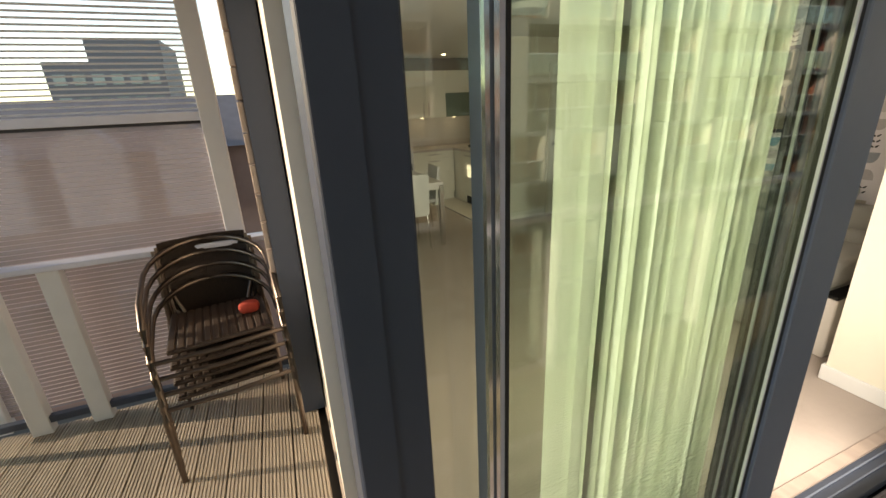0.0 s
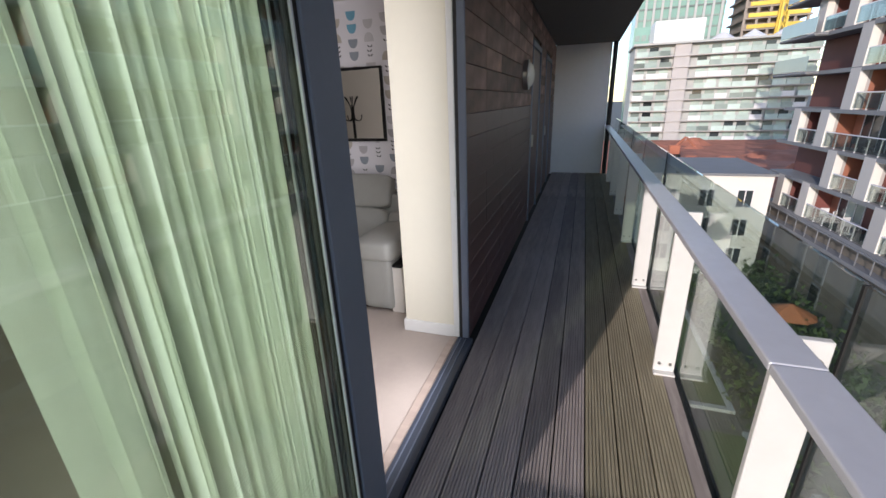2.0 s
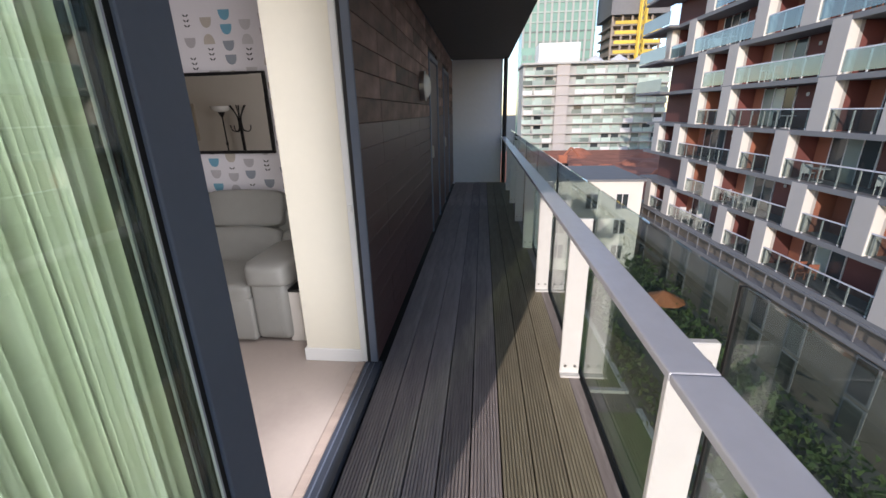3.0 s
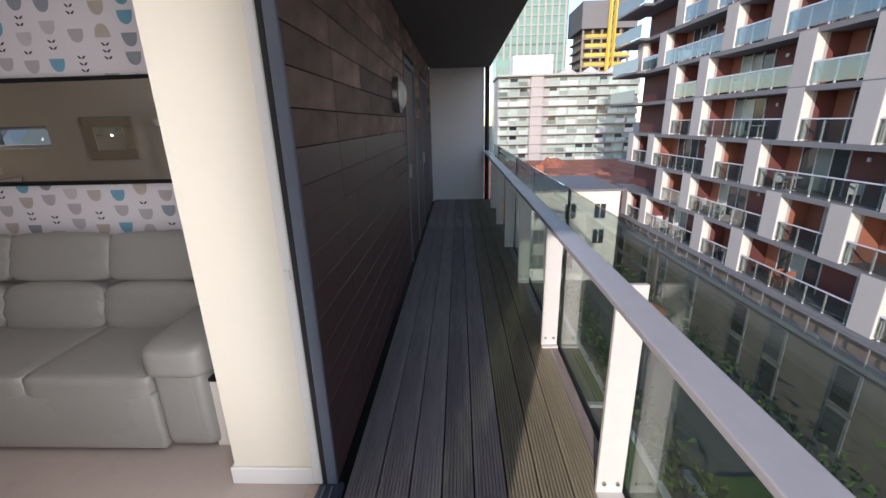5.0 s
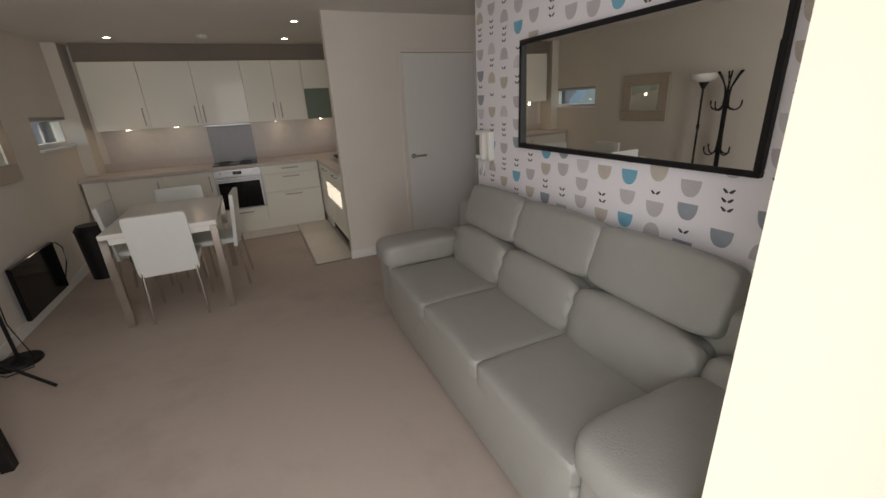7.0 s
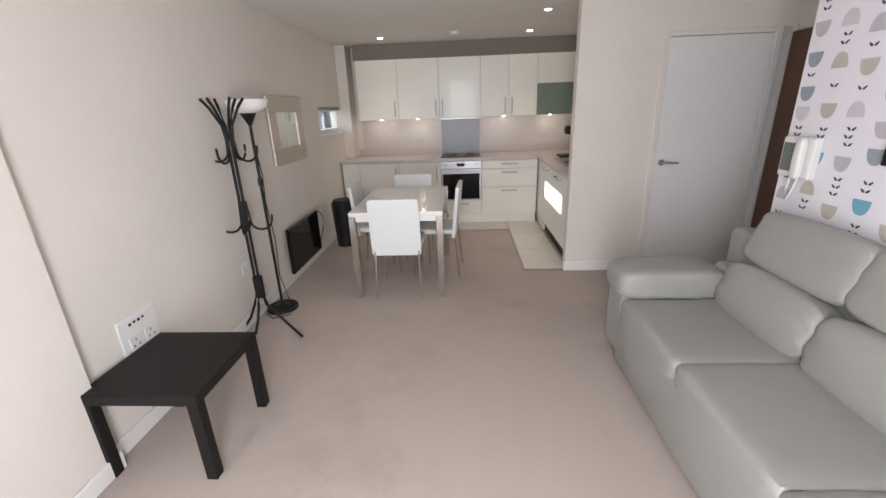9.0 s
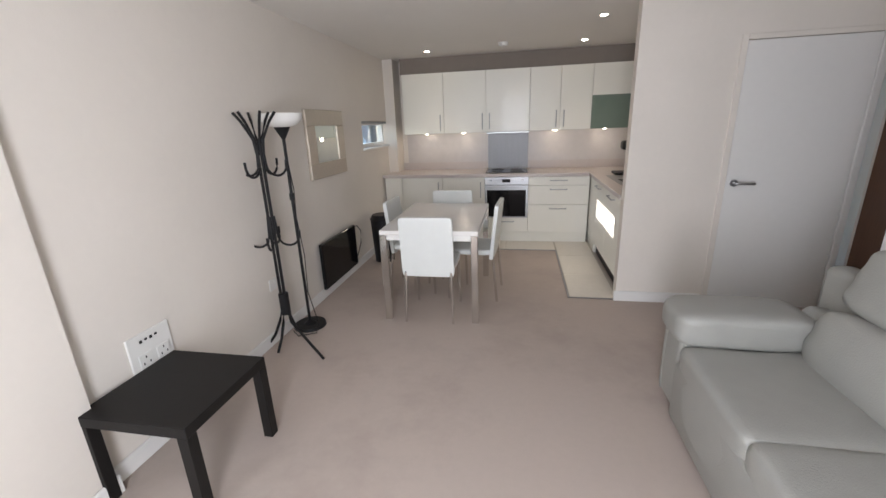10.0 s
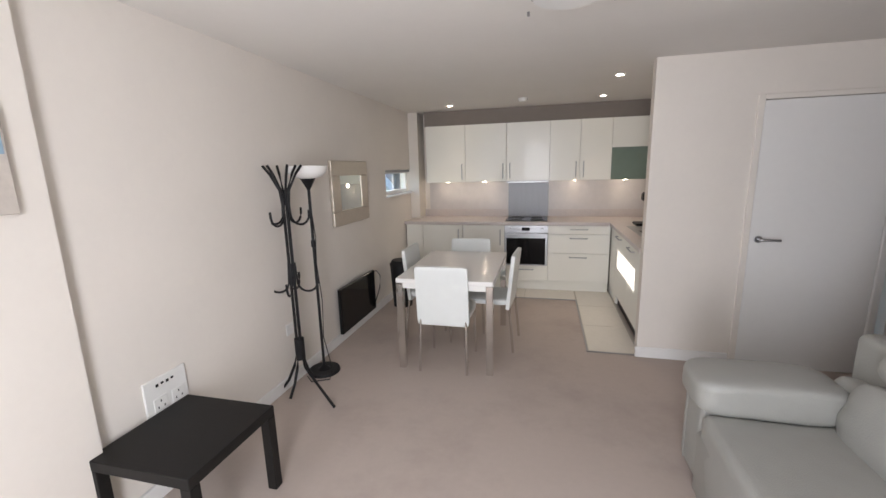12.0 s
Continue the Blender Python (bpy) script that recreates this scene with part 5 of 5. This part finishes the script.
# far apartment building
FX, FY0, FY1, FZ0, FZ1 = 125.0, -50.0, -11.0, -10.0, 13.2
far = thing("far_apartment_building", "distant pale apartment building with rows of glass balconies", "building", (FX, 0, 0))
part("wall", B(0, 14, FY0, FY1, GZ, FZ1), M_FARWALL, far)
part("roof", B(-1.8, 15, FY0 - 1, FY1 + 0.5, FZ1, FZ1 + 0.5), M_FARWALL, far)
part("stair_core", B(-1.2, 2, -23.5, -20.0, GZ, FZ1), M_STONE, far)
nst = 9
sth = (FZ1 - FZ0) / nst
rng = random.Random(21)
FSL = to_mesh("slab", B(-1.5, 0, FY0, FY1, -0.25, 0), M_STONE)
FWD = [to_mesh("window", B(-0.1, 0.05, -1.0, 1.0, 0.2, 2.1), m) for m in (M_WINDARK, M_WINPALE, M_MINT)]
FBG = [to_mesh("balcony_front", B(-1.55, -1.45, -1.3, 1.3, 0.0, 1.15), m) for m in (M_MINT, M_WINPALE, M_POST)]
for k in range(nst):
    z = FZ0 + k * sth
    ob = new("slab", FSL)
    ob.parent, ob.location = far, (0, 0, z)
    for j in range(14):
        y = FY0 + 1.6 + j * 2.75
        if -24 < y < -19.5:
            continue
        ob = new("window", FWD[rng.choice((0, 1, 1, 2, 2))])
        ob.parent, ob.location = far, (0, y, z)
        ob = new("balcony_front", FBG[rng.choice((0, 0, 0, 1, 2))])
        ob.parent, ob.location = far, (0, y + rng.choice((0, 0, 0.5)), z)
for j in range(12):
    part("column", B(-1.6, -1.0, FY0 + j * 3.4, FY0 + j * 3.4 + 0.5, GZ, FZ0 - 0.2), M_POST, far)
for j in range(4):
    bm = bmesh.new()
    bm_cyl(bm, (4, -44 + j * 6.5, FZ1 + 0.5), (4, -44 + j * 6.5, FZ1 + 2.6), 3.4, 0.1, n=10)
    part("roof_canopy", bm, M_POST, far, "white peaked roof canopy")
part("roof_block", B(0, 9, -26, -15, FZ1 + 0.5, FZ1 + 5.5), M_POST, far, "white rooftop block")

# towers
tow = thing("green_tower", "tall pale green glazed tower in the distance", "tower", (165, 0, 0))
part("body", B(0, 20, -39, -14, GZ, 95), M_GREENT, tow)
TW = to_mesh("fin", B(-0.5, 0.1, -0.35, 0.35, 10, 95), M_FARWALL)
TB = to_mesh("floor_band", B(-0.3, 0.1, -39, -14, 0, 0.5), M_WINPALE)
for j in range(11):
    ob = new("fin", TW)
    ob.parent, ob.location = tow, (0, -38 + j * 2.4, 0)
for k in range(20):
    ob = new("floor_band", TB)
    ob.parent, ob.location = tow, (0, 0, 12 + k * 3.1)
ann = thing("yellow_annex", "lower green and yellow clad building beside the far block", "building", (140, 0, 0))
part("body", B(0, 14, -19.5, -11.5, GZ, 19.5), M_GREENT, ann)
part("yellow_strip", B(-0.4, 0.2, -21.5, -18.5, GZ, 20.5), M_YELLOW, ann, "yellow cladding strip")
AN = to_mesh("window", B(-0.15, 0.1, -0.6, 0.6, 0, 1.5), M_WINPALE)
for k in range(9):
    for j in range(4):
        ob = new("window", AN)
        ob.parent, ob.location = ann, (0, -17.6 + j * 1.7, -8 + k * 3)
con = thing("tower_under_construction", "concrete tower under construction with yellow formwork and a dark top", "tower", (170, 0, 0))
part("core", B(3, 18, -62, -47, GZ, 36), M_CONC, con)
part("cap", B(-1, 19, -65, -45, 33, 42), M_SLAB, con, "dark wrapped top storeys")
CS = to_mesh("floor_slab", B(0, 19, -64, -46, 0, 0.5), M_CONC)
CY = to_mesh("edge_guard", B(-0.3, 0, -63, -47, 0.5, 1.6), M_YELLOW)
for k in range(9):
    ob = new("floor_slab", CS)
    ob.parent, ob.location = con, (0, 0, 4 + k * 3.2)
    ob = new("edge_guard", CY)
    ob.parent, ob.location = con, (0, 0, 4 + k * 3.2)
for j in range(6):
    part("column", B(0.3, 1.0, -63.5 + j * 3.4, -62.8 + j * 3.4, 4, 33), M_CONC, con)
crane = thing("tower_crane", "yellow lattice tower crane against the unfinished tower", "crane", (166, -55, GZ))
for sx, sy in ((-0.9, -0.9), (0.9, -0.9), (-0.9, 0.9), (0.9, 0.9)):
    part("mast_leg", B(sx - 0.25, sx + 0.25, sy - 0.25, sy + 0.25, 0, 62), M_YELLOW, crane)
bm = bmesh.new()
for k in range(20):
    bm_cyl(bm, (-0.9, -0.9, k * 3.0), (-0.9, 0.9, k * 3.0 + 3), 0.15, n=5)
    bm_cyl(bm, (-0.9, 0.9, k * 3.0), (-0.9, -0.9, k * 3.0 + 3), 0.15, n=5)
part("lattice", bm, M_YELLOW, crane)

# building site and white house
solid("site_ground", B(52, 118, -60, -3, GZ, -9.2), M_EARTH, "red earth of a cleared building site", "ground")
rng = random.Random(4)
bm = bmesh.new()
for i in range(26):
    c = (rng.uniform(60, 112), rng.uniform(-45, -8), -9.2)
    r = rng.uniform(1.5, 4)
    bm_cyl(bm, c, (c[0], c[1], c[2] + rng.uniform(0.5, 1.6)), r, r * 0.25, n=9)
solid("earth_heaps", bm, M_EARTH, "heaps of red earth on the site", "earth", kind="stuff")
dig = thing("excavator", "small red excavator on the building site", "excavator", (84, -15.6, -9.2))
for s_ in (-1.0, 0.5):
    part("track", B(-1.2, 1.2, s_, s_ + 0.5, 0, 0.7, bev=0.2), M_BLACK, dig)
part("cab", B(-0.9, 0.9, -0.8, 0.9, 0.7, 2.3, bev=0.1), M_EARTH, dig)
bm = bmesh.new()
bm_cyl(bm, (0, 0.5, 1.4), (0, -1.6, 3.6), 0.22, n=6)
bm_cyl(bm, (0, -1.6, 3.6), (0, -3.2, 2.0), 0.18, n=6)
part("boom", bm, M_EARTH, dig)
house = thing("white_house", "white rendered low block with dark square windows", "house", (40, 0, 0))
bm = bmesh.new()
bm_box(bm, 0, 10, -14.9, -5.5, GZ, -5.0)
part("wall", bm, M_WRENDER, house)
part("roof", B(-0.15, 10.1, -15.1, -5.4, -5.0, -4.8), M_SLAB, house)
for y in (-7.4, -10.3, -13.1):
    for z in (-7.7, -10.2, -12.8):
        w = part("window", B(-0.06, 0.1, y - 0.62, y + 0.62, z, z + 1.6), M_POST, house)
        part("pane", B(-0.09, 0.0, y - 0.52, y + 0.52, z + 0.1, z + 1.5), M_WINDARK, w)
        part("mullion", B(-0.11, -0.08, y - 0.04, y + 0.04, z + 0.1, z + 1.5), M_POST, w)

# buildings past the side screen
sh = thing("brick_terrace", "brown brick terrace with white gables beyond the side screen", "house", (0, 26, 0))
part("wall", B(-30, 3, 0, 8, GZ, 0.2), M_BRICK, sh)
bm = bmesh.new()
vs = [bm.verts.new(v) for v in ((-30, -0.6, 0.2), (3, -0.6, 0.2), (3, 4, 3.0), (-30, 4, 3.0), (-30, 8.6, 0.2), (3, 8.6, 0.2))]
for f in ((0, 1, 2, 3), (3, 2, 5, 4), (0, 3, 4), (1, 5, 2), (0, 4, 5, 1)):
    bm.faces.new([vs[i] for i in f])
part("roof", bm, mat("slate_roof", (0.16, 0.15, 0.16), 0.8, scale=2, vary=0.2), sh)
for i in range(7):
    x = -26 + i * 4.2
    bm = bmesh.new()
    vs = [bm.verts.new(v) for v in ((x - 0.6, -0.9, -3.2), (x + 2.2, -0.9, -3.2), (x + 2.2, -0.9, 0.4), (x + 0.8, -0.9, 1.9), (x - 0.6, -0.9, 0.4))]
    f = bm.faces.new(vs)
    ext = bmesh.ops.extrude_face_region(bm, geom=[f])
    bmesh.ops.translate(bm, vec=(0, 1.2, 0), verts=[v for v in ext["geom"] if isinstance(v, bmesh.types.BMVert)])
    part("gable", bm, M_WRENDER, sh, "white gable")
    for z in (-8.6, -5.6, -2.4):
        w = part("window", B(x, x + 1.5, -0.12, 0.1, z, z + 1.6), M_POST, sh)
        part("pane", B(x + 0.12, x + 1.38, -0.16, 0.0, z + 0.12, z + 1.48), M_WINDARK, w)
sb = thing("grey_tower_block", "grey flat-topped tower block in the distance", "building", (0, 75, 0))
part("body", B(-27, -13, 0, 14, GZ, 10), M_SLAB, sb)
part("upper_block", B(-22, -13, 1, 13, 10, 13), M_SLAB, sb)
SBW = to_mesh("window", B(-0.7, 0.7, -0.1, 0.1, 0, 1.4), M_WINPALE)
for k in range(7):
    for j in range(6):
        ob = new("window", SBW)
        ob.parent, ob.location = sb, (-25.5 + j * 2.2, 0, -11 + k * 3)

# ---- decking and cladding pieces ----
def deck_board(length, along_x):
    """A grooved deck board: ridges run along it."""
    w, n = 0.141, 9
    prof = []
    for i in range(n):
        a = -w / 2 + w * i / n
        prof += [(a + 0.002, 0.0), (a + w / n - 0.004, 0.0), (a + w / n - 0.003, -0.007), (a + w / n + 0.001, -0.007)]
    prof = [(-w / 2, -0.03)] + prof[:-2] + [(w / 2, -0.03)]
    bm = bmesh.new()
    ends = []
    for s in (0, length):
        ends.append([bm.verts.new((s, p, q) if along_x else (p, s, q)) for p, q in prof])
    for i in range(len(prof) - 1):
        bm.faces.new((ends[0][i], ends[0][i + 1], ends[1][i + 1], ends[1][i]))
    bm.faces.new(ends[0])
    bm.faces.new(ends[1])
    return to_mesh("deck_board", bm, M_DECK if along_x else M_DECKY)


deck = tagged(new("deck"), "weathered grooved timber decking along the balcony", "deck", "", "structure")
LONG = deck_board(11.44, True)
# outer boards: sunlight's olive tint put into their colour
SUN_TINTED = LONG.copy()
SUN_TINTED.materials[0] = M_DECKO
for i in range(8):
    ob = new("deck_board", LONG if i < 5 else SUN_TINTED)
    ob.parent, ob.location = deck, (-1.6, 0.725 - i * 0.145, DK)
deck2 = tagged(new("deck_side"), "weathered grooved timber decking on the side balcony", "deck", "", "structure")
SHORT = deck_board(2.0, False)
for i in range(11):
    ob = new("deck_board", SHORT)
    ob.parent, ob.location = deck2, (-0.06 - i * 0.145, 0.802, DK)
solid("deck_edge_board", B(-1.6, 9.84, -0.425, -0.362, -0.06, DK - 0.004, bev=0.003), M_DECK, "weathered edge board of the decking", "deck")

clad = tagged(new("cladding"), "brown horizontal timber boards on the balcony facade, lower rows coloured dark for shade", "cladding", "", "structure")
rng = random.Random(11)
WIDTHS = (0.55, 0.8, 1.2)
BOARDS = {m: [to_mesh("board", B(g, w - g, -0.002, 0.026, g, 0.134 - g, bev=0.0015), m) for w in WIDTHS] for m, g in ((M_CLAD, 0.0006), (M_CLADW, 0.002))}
z = DK + 0.02
while z + 0.13 < 2.54:
    x = 2.652
    # rows below 1.4 m take the dark tone that stands for shade
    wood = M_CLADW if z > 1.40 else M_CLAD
    while x < 9.8:
        k = rng.randrange(3)
        w = WIDTHS[k]
        for lo, hi in ((5.75, 6.75), (7.6, 8.7)):
            if x < hi and x + w > lo and z < 2.2:
                w = 0
                if x < lo - 0.05:
                    bx = B(0.002, lo - x - 0.002, -0.002, 0.026, 0.003, 0.130, bev=0.0025)
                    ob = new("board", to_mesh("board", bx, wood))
                    ob.parent, ob.location = clad, (x, YF + 0.004, z)
                x = hi
        if w:
            if x + w > 9.85:
                bx = B(0.002, 9.845 - x, -0.002, 0.026, 0.003, 0.130, bev=0.0025)
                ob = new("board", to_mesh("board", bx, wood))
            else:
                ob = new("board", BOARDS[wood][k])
            ob.parent, ob.location = clad, (x, YF + 0.004, z)
            x += w
    z += 0.134
clad2 = tagged(new("side_cladding"), "pale timber boards on the side facade", "cladding", "", "structure")
SB = to_mesh("board", B(-0.026, 0.0, 0.0, 0.62, 0.003, 0.130, bev=0.0025), M_CLADP)
for k in range(19):
    ob = new("board", SB)
    ob.parent, ob.location = clad2, (-0.066, 2.32, DK + 0.02 + 0.134 * k)
